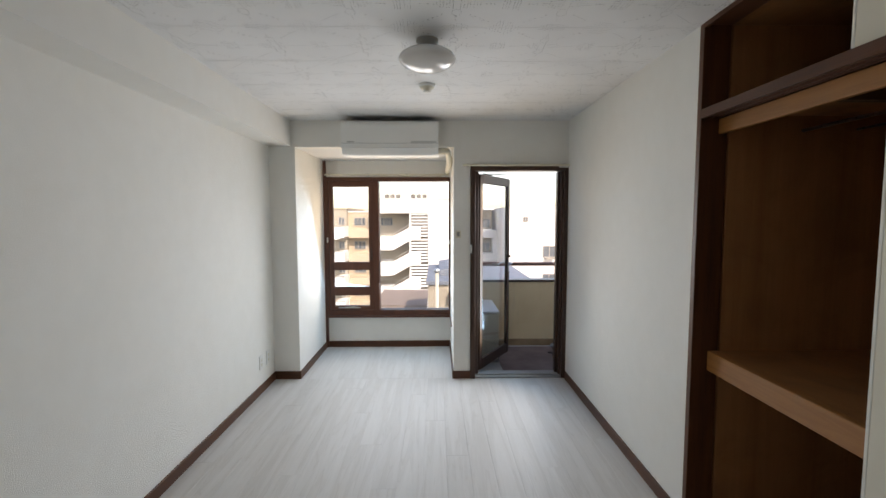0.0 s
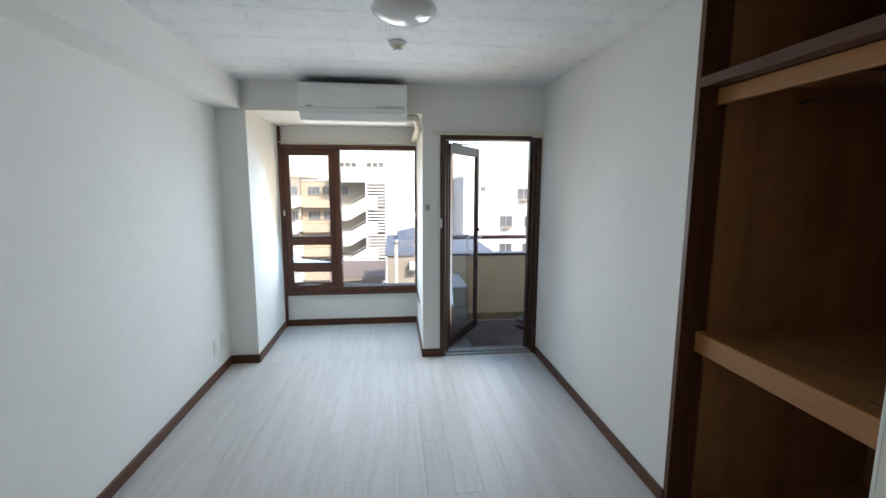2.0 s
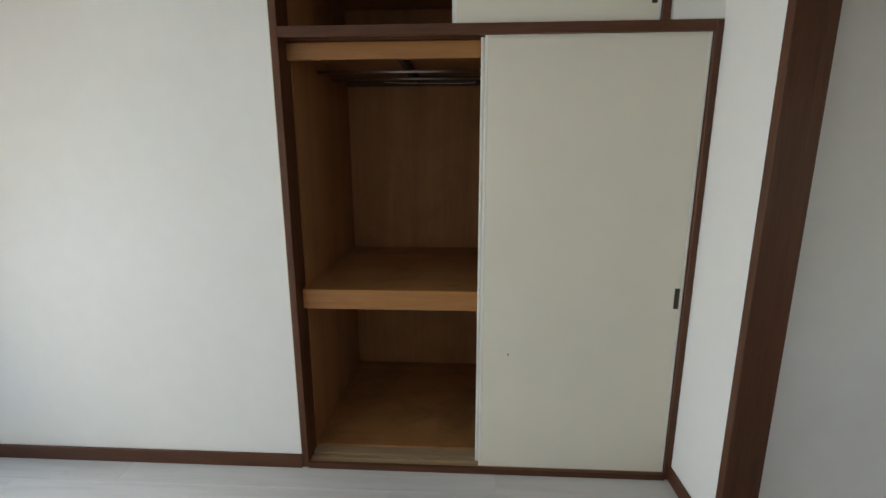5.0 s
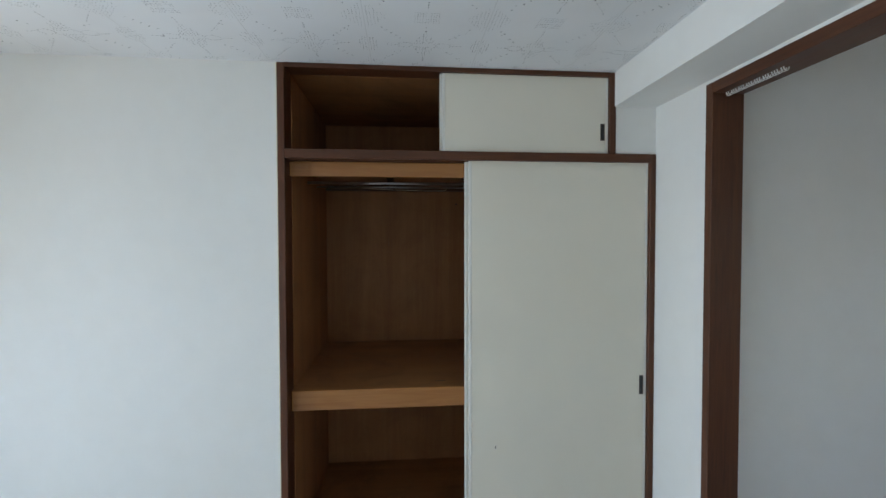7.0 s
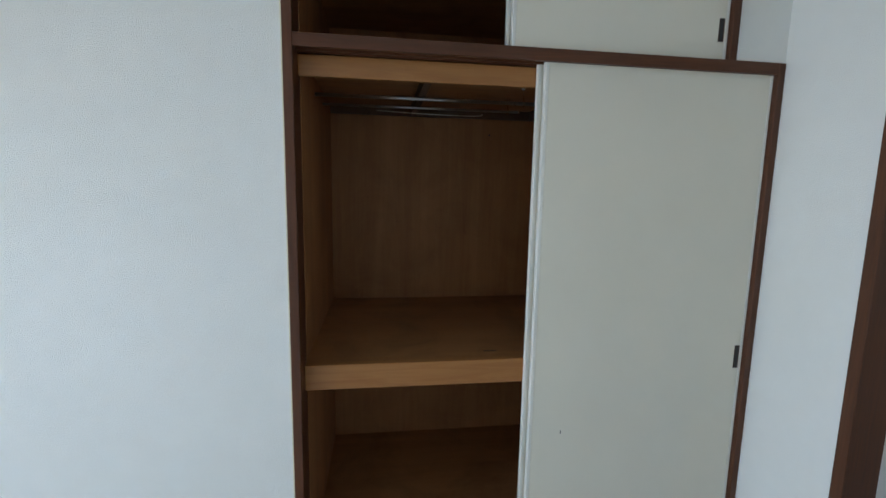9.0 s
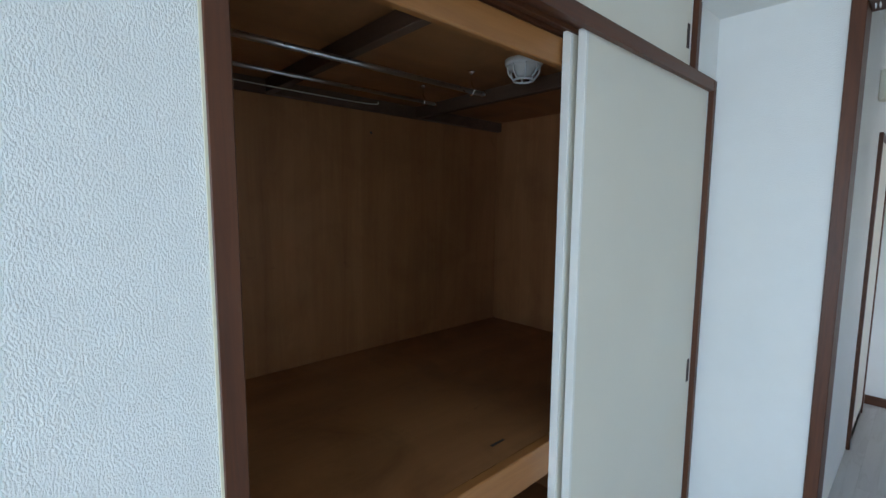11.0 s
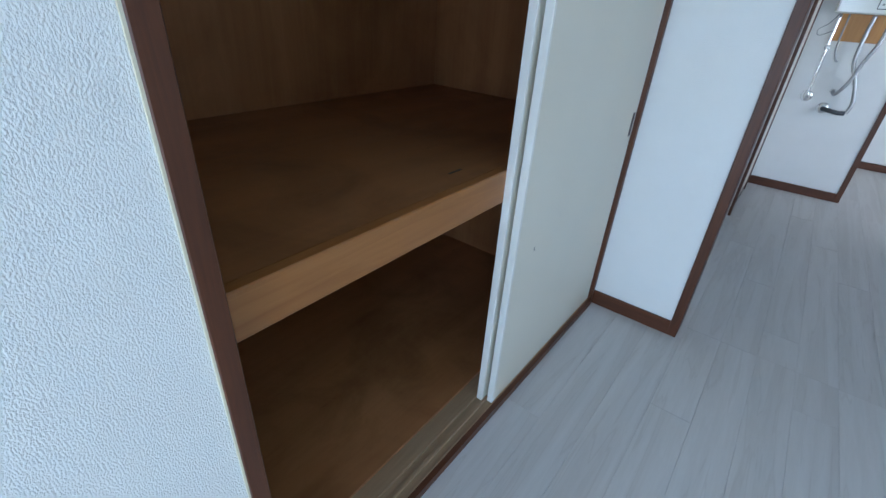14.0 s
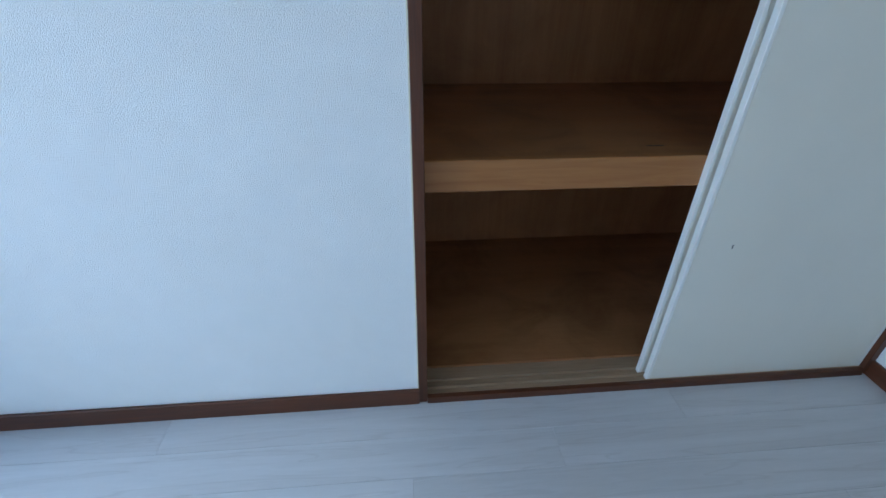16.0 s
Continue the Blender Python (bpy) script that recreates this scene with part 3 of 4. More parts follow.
part("stile", box(0, 0.055, -0.018, 0.018, 0, LH, 0.003), M["bronze"], leaf)
part("stile", box(LW - 0.055, LW, -0.018, 0.018, 0, LH, 0.003), M["bronze"], leaf)
part("top_rail", box(0.055, LW - 0.055, -0.018, 0.018, LH - 0.085, LH, 0.003), M["bronze"], leaf)
part("bottom_rail", box(0.055, LW - 0.055, -0.018, 0.018, 0, 0.10, 0.003), M["bronze"], leaf)
part("pane", box(0.055, LW - 0.055, -0.003, 0.003, 0.10, LH - 0.085), M["glass"], leaf)
handle = part("handle", boxes([(LW - 0.042, LW - 0.014, -0.024, -0.018, 0.90, 1.05)], 0.003), M["silver"], leaf, "bright lever handle")
part("lever", tube(curve([(LW - 0.028, -0.024, 0.99), (LW - 0.028, -0.06, 0.99), (LW - 0.06, -0.066, 0.985), (LW - 0.14, -0.062, 0.975)], 5), 0.009, 10), M["silver"], handle)
handle = part("handle", boxes([(LW - 0.042, LW - 0.014, 0.018, 0.024, 0.90, 1.05)], 0.003), M["silver"], leaf, "bright lever handle")
part("lever", tube(curve([(LW - 0.028, 0.024, 0.99), (LW - 0.028, 0.06, 0.99), (LW - 0.06, 0.066, 0.985), (LW - 0.14, 0.062, 0.975)], 5), 0.009, 10), M["silver"], handle)
part("lock_turn", tube([(LW - 0.028, -0.04, 1.065), (LW - 0.028, -0.018, 1.065)], 0.014, 16), M["bronze"], leaf, "dark thumb turn")
part("closer_arm", boxes([(0.06, 0.26, -0.022, -0.010, LH + 0.001, LH + 0.012), (0.2, 0.215, -0.2, -0.02, LH + 0.002, LH + 0.010)], 0.002), M["bronze"], leaf)
leaf.matrix_basis = pose(-0.822, N + 0.10, LZ, 0, 0, 58)
for ch in leaf.children_recursive:
    if ch.parent is leaf:
        ch.matrix_parent_inverse = Matrix.Identity(4)

# ---- things in the room ----
def air_conditioner():
    a = thing("air_conditioner", "white wall air conditioner with a closed flap, above the alcove", "air conditioner", (-1.63, 3.7, 2.08))
    x0, x1, y0, y1, z0, z1 = -2.05, -1.206, 3.60, N, 2.08, 2.372
    bm = bmesh.new()
    prof = [(y1, z1), (y0 + 0.03, z1), (y0 + 0.006, z1 - 0.012), (y0, z1 - 0.04), (y0, z0 + 0.095), (y0 + 0.012, z0 + 0.06), (y0 + 0.055, z0 + 0.012), (y0 + 0.085, z0), (y1, z0)]
    a0 = [bm.verts.new((x0, y, z)) for y, z in prof]
    a1 = [bm.verts.new((x1, y, z)) for y, z in prof]
    for i in range(len(prof)):
        j = (i + 1) % len(prof)
        bm.faces.new((a0[i], a0[j], a1[j], a1[i]))
    bm.faces.new(a0), bm.faces.new(a1[::-1])
    bmesh.ops.recalc_face_normals(bm, faces=bm.faces)
    part("housing", bm, M["white"], a)
    part("top_grille", boxes([(x0 + 0.03 + 0.02 * i, x0 + 0.042 + 0.02 * i, y0 + 0.05, y1 - 0.03, z1, z1 + 0.006) for i in range(39)] + [(x0 + 0.02, x1 - 0.02, y0 + 0.045, y0 + 0.05, z1, z1 + 0.006)]), M["dark"], a, "dark intake grille")
    flap = boxes([(x0 + 0.06, x1 - 0.05, -0.004, 0.004, -0.036, 0.036)], 0.002)
    bmesh.ops.rotate(flap, cent=(0, 0, 0), matrix=Matrix.Rotation(radians(42), 3, "X"), verts=flap.verts)
    bmesh.ops.translate(flap, vec=(0, y0 + 0.030, z0 + 0.033), verts=flap.verts)
    part("flap", flap, M["white"], a)
    part("seam", box(x0 + 0.002, x1 - 0.002, y0 - 0.0006, y0, z0 + 0.096, z0 + 0.099), M["fixing"], a)
    part("badge", box(x0 + 0.05, x0 + 0.11, y0 - 0.001, y0, z0 + 0.105, z0 + 0.113), M["fixing"], a, "small grey badge bar")
    part("display", box(x1 - 0.24, x1 - 0.02, y0 - 0.0008, y0, z0 + 0.100, z0 + 0.118), plain("grey_strip", (0.55, 0.55, 0.53), 0.3), a)
    hose = part("pipe_cover", tube(curve([(x1 - 0.03, N - 0.06, 2.13), (x1 + 0.06, N - 0.05, 2.135), (AE - 0.05, N + 0.0, 2.12), (AE - 0.035, N + 0.15, 2.07), (AE - 0.035, N + 0.5, 2.055), (AE - 0.035, AN - 0.13, 2.05), (AE - 0.035, AN - 0.02, 2.05)], 6), 0.028, 12, 0.001), M["ivory"], a, "cream taped pipe")
    part("cable", tube(curve([(x1 - 0.03, N - 0.03, 2.16), (x1 + 0.08, N - 0.02, 2.165), (AE - 0.02, N + 0.04, 2.1), (AE - 0.01, AN - 0.1, 2.0), (AE - 0.03, AN - 0.02, 2.01)], 6), 0.006, 8), M["white"], a)
    return a


air_conditioner()
lamp = thing("ceiling_lamp", "round white opal ceiling lamp, switched off", "ceiling lamp", (-1.268, 1.97, H))
LC = (-1.268, 1.97, 0)
part("base", lathe([(0, H), (0.055, H), (0.055, H - 0.012), (0.045, H - 0.02), (0.045, H - 0.044), (0, H - 0.044)], 36, LC), M["fixing"], lamp)
part("shade", lathe([(0, 2.376), (0.06, 2.374), (0.105, 2.364), (0.132, 2.347), (0.143, 2.328), (0.138, 2.316), (0.12, 2.298), (0.09, 2.283), (0.05, 2.272), (0, 2.268)], 48, LC), M["opal"], lamp, "glossy opal white shade")


def plate(x, y, z, w, h, label, across, holes=0):
    o = thing("wall_outlet" if holes else "wall_switch", label, "outlet" if holes else "switch", (x, y, z))
    if across == "x":
        part("plate", box(x, x + 0.008, y - w / 2, y + w / 2, z - h / 2, z + h / 2, 0.002), M["white"], o)
        for s in (-1, 1):
            part("socket", box(x + 0.008, x + 0.010, y - 0.011, y + 0.011, z + s * 0.022 - 0.014, z + s * 0.022 + 0.014, 0.001), M["ivory"], o)
    else:
        part("plate", box(x - w / 2, x + w / 2, y - 0.008, y, z - h / 2, z + h / 2, 0.002), M["ivory"], o)
        part("rocker", box(x - 0.012, x + 0.012, y - 0.012, y - 0.008, z - 0.02, z + 0.02, 0.001), M["fixing"], o)
    return o


plate(W, 3.52, 0.268, 0.072, 0.122, "white double socket plate low on the wall", "x", 2)
plate(W, 3.675, 0.268, 0.072, 0.122, "white double socket plate near the corner", "x", 2)
plate(-1.022, N, 1.378, 0.045, 0.066, "small grey switch plate on the pillar", "y")

# ---- kitchen ----
k_rail = thing("curtain_rail", "thin white expanding curtain rail under the doorway lintel", "curtain rail", (-1.0, -0.05, 2.18))
part("rod", tube([(-1.749, -0.045, 2.202), (-0.412, -0.045, 2.202)], 0.004, 10), M["silver"], k_rail)
for i in range(22):
    x = -0.425 - i * 0.0125
    part("ring", tube([(x + 0.002 * math.sin(i * 2.1), -0.045 + 0.010 * math.cos(a * math.pi / 5), 2.195 + 0.011 * math.sin(a * math.pi / 5)) for a in range(11)], 0.002, 5), M["white"], k_rail)

heater = thing("water_heater", "white wall-mounted gas water heater with hoses and flue", "water heater", (-0.63, -2.78, 1.38))
hx0, hx1, hy0, hy1, hz0, hz1 = -0.815, -0.452, KN + 0.022, KN + 0.17, 1.372, 2.095
part("back_board", box(-0.80, -0.50, KN, KN + 0.02, 1.19, 2.20, 0.002), wood("orange_board", (0.46, 0.21, 0.055), (0.60, 0.31, 0.10), "z", 0.8, 0.45), heater, "orange-brown plywood mounting board")
body = part("body", boxes([(hx0, hx1, hy0, hy1 - 0.03, hz0, hz1), (hx0 + 0.004, hx1 - 0.004, hy1 - 0.03, hy1, hz0 + 0.004, hz1 - 0.004)], 0.006), plain("heater_enamel", (0.66, 0.66, 0.58), 0.13, vary=0.03, scale=3), heater)
part("logo", box(-0.665, -0.615, hy1, hy1 + 0.001, 1.985, 2.035), plain("logo_blue", (0.12, 0.42, 0.66), 0.4), body, "pale blue square mark")
part("sticker", box(-0.545, -0.495, hy1, hy1 + 0.001, 1.56, 1.65), plain("sticker_cream", (0.72, 0.66, 0.52), 0.5), body, "cream paper sticker")
part("sticker", box(-0.61, -0.555, hy1, hy1 + 0.001, 1.56, 1.64), plain("sticker_pink", (0.68, 0.33, 0.36), 0.5), body, "pink warning sticker")
part("window_strip", box(-0.775, -0.665, hy1, hy1 + 0.001, 1.575, 1.645), M["fixing"], body, "grey sight strip")
part("panel_outline", boxes([(-0.791, -0.679, hy1, hy1 + 0.002, 1.500, 1.505), (-0.791, -0.679, hy1, hy1 + 0.002, 1.405, 1.410), (-0.792, -0.787, hy1, hy1 + 0.002, 1.41, 1.50), (-0.683, -0.678, hy1, hy1 + 0.002, 1.41, 1.50)]), M["dark"], body, "dark outline of the control panel")
part("front_trim", boxes([(hx0 + 0.004, hx1 - 0.004, hy1, hy1 + 0.003, hz1 - 0.02, hz1 - 0.014), (hx1 - 0.018, hx1 - 0.014, hy1, hy1 + 0.003, hz0 + 0.01, hz1 - 0.02), (hx0 + 0.014, hx0 + 0.018, hy1, hy1 + 0.003, hz0 + 0.01, hz1 - 0.02)], 0.001), M["fixing"], body, "grey pressed rim of the front cover")
ctl = part("control_panel", box(-0.785, -0.685, hy1, hy1 + 0.004, 1.41, 1.50, 0.004), M["white"], body, "pale oval control panel")
part("display", box(-0.755, -0.715, hy1 + 0.004, hy1 + 0.005, 1.465, 1.485), M["dark"], ctl)
for kx in (-0.765, -0.735, -0.705):
    bt = lathe([(0, 0), (0.007, 0), (0.007, 0.003), (0, 0.004)], 16)
    bmesh.ops.rotate(bt, cent=(0, 0, 0), matrix=Matrix.Rotation(radians(-90), 3, "X"), verts=bt.verts)
    bmesh.ops.translate(bt, vec=(kx, hy1 + 0.004, 1.435), verts=bt.verts)
    part("button", bt, M["fixing"], ctl)
for bx in (-0.545, -0.76):
    part("wall_bracket", box(bx - 0.02, bx + 0.02, KN + 0.02, KN + 0.03, 2.195, 2.235, 0.002), M["dark"], heater)
duct = part("flue", tube([(-0.655, KN + 0.10, 2.095 + i * 0.0101) for i in range(41)], 0.058, 20, 0.005), plain("foil", (0.36, 0.36, 0.36), 0.28, 0.95, vary=0.3, scale=30, bump=0.6, bump_scale=60), heater, "dented foil flue duct")
part("flue_band", tube([(-0.655, KN + 0.10, 2.2), (-0.655, KN + 0.10, 2.29)], 0.066, 20), plain("smoky_tape", (0.16, 0.15, 0.14), 0.3, 0.5), heater, "dark taped duct joint")
part("ceiling_plate", lathe([(0, KH), (0.10, KH), (0.10, KH - 0.008), (0.07, KH - 0.012), (0, KH - 0.012)], 24, (-0.655, KN + 0.10, 0)), M["fixing"], heater)


def rosette(x, z, r=0.035):
    bm = lathe([(0, 0), (r, 0), (r * 0.9, 0.008), (r * 0.4, 0.014), (0, 0.014)], 24)
    bmesh.ops.rotate(bm, cent=(0, 0, 0), matrix=Matrix.Rotation(radians(-90), 3, "X"), verts=bm.verts)
    bmesh.ops.translate(bm, vec=(x, KN, z), verts=bm.verts)
    return part("rosette", bm, M["chrome"], heater)


yh = KN + 0.06
rosette(-0.505, 0.785, 0.042), rosette(-0.64, 0.71, 0.042), rosette(-0.655, 0.84, 0.02)
part("valve", tube([(-0.505, KN + 0.01, 0.785), (-0.505, KN + 0.07, 0.785), (-0.505, yh + 0.01, 0.83)], 0.012, 10), M["chrome"], heater)
part("pipe", tube(curve([(-0.505, yh, 0.80), (-0.503, yh, 1.0), (-0.50, yh, 1.16), (-0.50, yh, 1.37)], 8), 0.010, 10), M["chrome"], heater)
part("valve", boxes([(-0.52, -0.485, yh - 0.012, yh + 0.03, 1.13, 1.16)], 0.004), M["steel"], heater)
part("tap", tube([(-0.64, KN + 0.01, 0.71), (-0.64, yh, 0.71), (-0.74, yh, 0.695), (-0.785, yh, 0.70)], 0.017, 12), plain("dark_gunmetal", (0.10, 0.105, 0.11), 0.3, 0.7), heater, "dark gunmetal gas tap")
part("flexible_hose", tube(curve([(-0.79, yh, 0.70), (-0.80, yh, 0.78), (-0.76, yh, 0.92), (-0.70, yh, 1.05), (-0.69, yh, 1.2), (-0.695, yh, 1.37)], 14), 0.0125, 10, 0.002), M["steel"], heater, "braided steel hose")
part("flexible_hose", tube(curve([(-0.655, KN + 0.02, 0.84), (-0.675, yh, 0.83), (-0.72, yh + 0.02, 0.92), (-0.745, yh + 0.02, 1.05), (-0.785, yh + 0.02, 1.2), (-0.795, yh, 1.37)], 14), 0.0115, 10, 0.002), M["steel"], heater, "braided steel hose")
part("drain_hose", tube(curve([(-0.55, yh, 1.37), (-0.555, yh, 1.15), (-0.58, yh, 1.07), (-0.60, yh, 1.05)], 8), 0.006, 8), M["fixing"], heater)
part("wire", tube(curve([(-0.49, yh, 1.37), (-0.45, yh, 1.30), (-0.40, yh - 0.03, 1.26), (-0.42, yh, 1.22), (-0.50, yh, 1.26)], 8), 0.002, 6), M["dark"], heater)

alarm = thing("gas_alarm", "cream gas alarm box high on the kitchen wall", "gas alarm", (KE, -1.53, 2.22))
part("case", box(KE - 0.035, KE, -1.58, -1.48, 2.14, 2.30, 0.006), M["ivory"], alarm)
part("grille", box(KE - 0.037, KE - 0.035, -1.545, -1.515, 2.21, 2.25), M["dark"], alarm)
k_door = thing("door_2", "dark brown casing and pale leaf of a kitchen side door", "door", (KE, -2.2, 0), kind="structure")
part("casing", boxes([(KE - 0.02, KE, -1.84, -1.80, 0, 2.0), (KE - 0.02, KE, -2.60, -2.56, 0, 2.0), (KE - 0.02, KE, -2.56, -1.84, 1.96, 2.0)], 0.002), M["trim"], k_door)
part("leaf", box(KE - 0.012, KE, -2.56, -1.84, 0.0, 1.96), M["panel"], k_door)
structure("trim_corner", box(-1.022, -0.985, KN - T, KN + 0.012, 0.0, KH, 0.002), M["trim"], "dark brown post at the end of the heater wall")
store = thing("storage_cupboard", "flush white storage cupboard doors with small pulls", "cupboard", (-1.6, -4.27, 0))
for x0, x1, z0, z1 in ((-1.555, -1.03, 0.08, 1.95), (-2.085, -1.56, 0.08, 1.95), (-1.555, -1.03, 1.955, 2.49), (-2.085, -1.56, 1.955, 2.49)):
    d = part("door", box(x0, x1, -4.30, -4.278, z0, z1, 0.002), M["white"], store)
    if z0 < 1:
        px = x0 + 0.03 if x0 > -1.6 else x1 - 0.03
        part("pull", box(px - 0.006, px + 0.006, -4.278, -4.262, 1.32, 1.48, 0.002), M["silver"], d)

# ---- balcony ----
BZ, PY = -0.10, 5.24                  # balcony floor height, inner face of the parapet
balcony = thing("balcony", "narrow balcony with a cream stucco parapet and metal rail", "balcony", (0, 4.6, BZ), kind="structure")
part("slab", box(AE + 0.1, 1.4, N + T, PY + 0.14, BZ - 0.18, BZ), M["concrete"], balcony, "grey concrete balcony slab")
part("sheet", box(-0.52, 0.43, N + T + 0.09, PY - 0.10, BZ, BZ + 0.012, 0.003), M["deck"], balcony, "dark grey sheet on the balcony floor")
part("parapet", box(AE + 0.1, 0.43, PY, PY + 0.13, BZ, 0.715, 0.006), M["parapet"], balcony)
part("coping", box(AE + 0.1, 0.44, PY - 0.012, PY + 0.145, 0.715, 0.742, 0.004), M["bronze"], balcony, "brown metal coping")
part("skirting", box(AE + 0.1, 0.43, PY - 0.018, PY, BZ, BZ + 0.085, 0.004), stucco("stained_base", (0.30, 0.20, 0.11), (0.42, 0.30, 0.18), 6.0), balcony, "stained brown skirting of the parapet")
part("top_rail", tube([(AE + 0.1, PY + 0.065, 0.935), (0.62, PY + 0.065, 0.935)], 0.024, 14), plain("brown_rail", (0.24, 0.13, 0.10), 0.35, 0.4), balcony, "round brown metal rail")
for x in (-0.85, 0.40):
    part("rail_post", tube([(x, PY + 0.065, 0.742), (x, PY + 0.065, 0.92)], 0.014, 10), M["silver"], balcony)
part("side_parapet", box(0.43, 1.4, PY + 0.03, PY + 0.12, BZ, 0.70), stucco("orange_tile_bed", (0.50, 0.25, 0.12), (0.62, 0.34, 0.18)), balcony, "orange tiled end of the parapet")
tile_o = plain("orange_tile", (0.66, 0.33, 0.15), 0.4, vary=0.15, scale=25)
for i in range(12):
    part("tile", box(0.44, 0.60, PY + 0.024, PY + 0.03, BZ + 0.01 + i * 0.066, BZ + 0.068 + i * 0.066, 0.001), tile_o, balcony)
retn = structure("wall_return", box(0.0, 0.14, N + T, 4.16, BZ, 2.6), M["concrete"], "tiled outer wall return beside the balcony door")
tile_y = plain("yellow_tile", (0.62, 0.52, 0.32), 0.35, vary=0.12, scale=25)
for i in range(36):
    z0 = BZ + 0.005 + i * 0.074
    for y0 in (N + T + 0.004, N + T + 0.097):
        part("tile", box(-0.008, 0.0, y0, y0 + 0.089, z0, z0 + 0.067, 0.0015), tile_y, retn)
screen = thing("balcony_partition", "white fire-escape board with rosy metal frame on the balcony", "partition", (0.45, 4.6, BZ))
rosy = plain("rosy_metal", (0.40, 0.22, 0.20), 0.4, 0.2)
part("board", box(0.448, 0.454, 4.26, 5.03, 0.0, 1.76), M["white"], screen)
for r in ((0.433, 0.469, 4.225, 4.26, BZ, 1.80), (0.433, 0.469, 5.03, 5.065, BZ, 1.80), (0.433, 0.469, 4.26, 5.03, 1.76, 1.795), (0.433, 0.469, 4.26, 5.03, -0.03, 0.0), (0.433, 0.4479, 4.26, 5.03, 0.93, 0.965)):
    part("frame_bar", box(*r, 0.002), rosy, screen)
holder = thing("pole_holder", "grey metal laundry pole holder on the parapet", "pole holder", (0.38, PY + 0.02, 0.74))
part("arm", box(0.30, 0.46, PY - 0.16, PY - 0.012, 0.655, 0.675, 0.004), M["white"], holder)
part("plate", box(0.33, 0.43, PY - 0.012, PY - 0.0, 0.60, 0.715, 0.003), M["silver"], holder)
part("hook", tube(curve([(0.40, PY - 0.08, 0.675), (0.41, PY - 0.08, 1.1), (0.40, PY - 0.08, 1.28), (0.35, PY - 0.08, 1.30), (0.34, PY - 0.08, 1.24)], 6), 0.011, 8), M["silver"], holder)

drain = thing("drain_hose", "pale bent drain hose in the balcony corner", "hose", (0.36, 4.95, BZ))
part("hose", tube(curve([(0.40, 5.16, BZ + 0.11), (0.37, 5.08, BZ + 0.04), (0.30, 4.98, BZ + 0.030), (0.33, 4.84, BZ + 0.030), (0.41, 4.74, BZ + 0.030)], 6), 0.016, 10, 0.001), M["ivory"], drain)
for k in range(2):
    rod = thing("thin_rod", "thin dark metal rod lying on the balcony floor", "rod", (0.3, 4.75, BZ), "rods on the balcony floor")
    part("rod", tube([(0.10 + 0.03 * k, 4.86 - 0.10 * k, BZ + 0.0215), (0.42, 4.74 + 0.05 * k, BZ + 0.0215)], 0.0095, 8), M["dark"], rod)
pot = thing("drain_cover", "dark stained drain cover at the foot of the parapet", "drain", (0.30, 5.10, BZ))
part("dish", lathe([(0, 0.012), (0.075, 0.012), (0.085, 0.03), (0.078, 0.05), (0.05, 0.056), (0, 0.058)], 24, (0.27, 5.09, BZ)), M["fixing"], pot)
for k in range(5):
    part("slot", box(0.225 + 0.02 * k, 0.233 + 0.02 * k, 5.055, 5.125, BZ + 0.0575, BZ + 0.0600), M["dark"], pot)
unit = thing("outdoor_unit", "white outdoor air conditioner unit on the balcony floor", "outdoor unit", (-0.72, 4.82, BZ))
ux0, ux1, uy0, uy1, uz0, uz1 = -0.915, -0.545, 4.50, 5.18, BZ + 0.06, 0.50
part("case", box(ux0, ux1, uy0, uy1, uz0, uz1 - 0.03, 0.008), M["ivory"], unit)
part("lid", box(ux0 - 0.01, ux1 + 0.01, uy0 - 0.01, uy1 + 0.01, uz1 - 0.03, uz1, 0.008), M["white"], unit)
for y in (uy0 + 0.1, uy1 - 0.1):
    part("foot", box(ux0 - 0.02, ux1 + 0.02, y - 0.03, y + 0.03, BZ, uz0, 0.004), M["fixing"], unit)
part("fan_opening", tube([(ux1 - 0.004, uy0 + 0.27, 0.20), (ux1 + 0.002, uy0 + 0.27, 0.20)], 0.20, 32), M["dark"], unit)
for i in range(8):
    r = 0.03 + i * 0.023
    part("guard_ring", tube([(ux1 + 0.006, uy0 + 0.27 + r * math.cos(a * math.pi / 12), 0.20 + r * math.sin(a * math.pi / 12)) for a in range(25)], 0.0028, 5), M["ivory"], unit)

# ---- outside ----
white_render = stucco("white_render", (0.62, 0.61, 0.585), (0.70, 0.69, 0.665), 0.3, (0.5, 0.48, 0.45), 0.18)
rose_render = stucco("rose_render", (0.40, 0.325, 0.235), (0.48, 0.40, 0.30), 0.3, (0.35, 0.28, 0.24), 0.3)
# Beige walls; on the stair recess the darker tone stands in for shade.
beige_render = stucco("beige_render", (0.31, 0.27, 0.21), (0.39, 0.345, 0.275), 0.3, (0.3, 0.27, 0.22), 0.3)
far_glass = plain("far_glass", (0.10, 0.12, 0.14), 0.12, vary=0.3, scale=1.0)
far_frame = plain("far_frame", (0.30, 0.28, 0.25), 0.4)
roof_grey = plain("grey_roof", (0.15, 0.17, 0.20), 0.6, vary=0.1, scale=2)
roof_tile = plain("clay_roof", (0.26, 0.21, 0.18), 0.7, vary=0.15, scale=3)
asphalt = stucco("asphalt", (0.10, 0.10, 0.10), (0.16, 0.16, 0.155), 0.5)
GZ = -10.5
structure("ground", box(-900, 900, 6.5, 1800, GZ - 0.5, GZ), asphalt, "grey town ground far below the balcony")


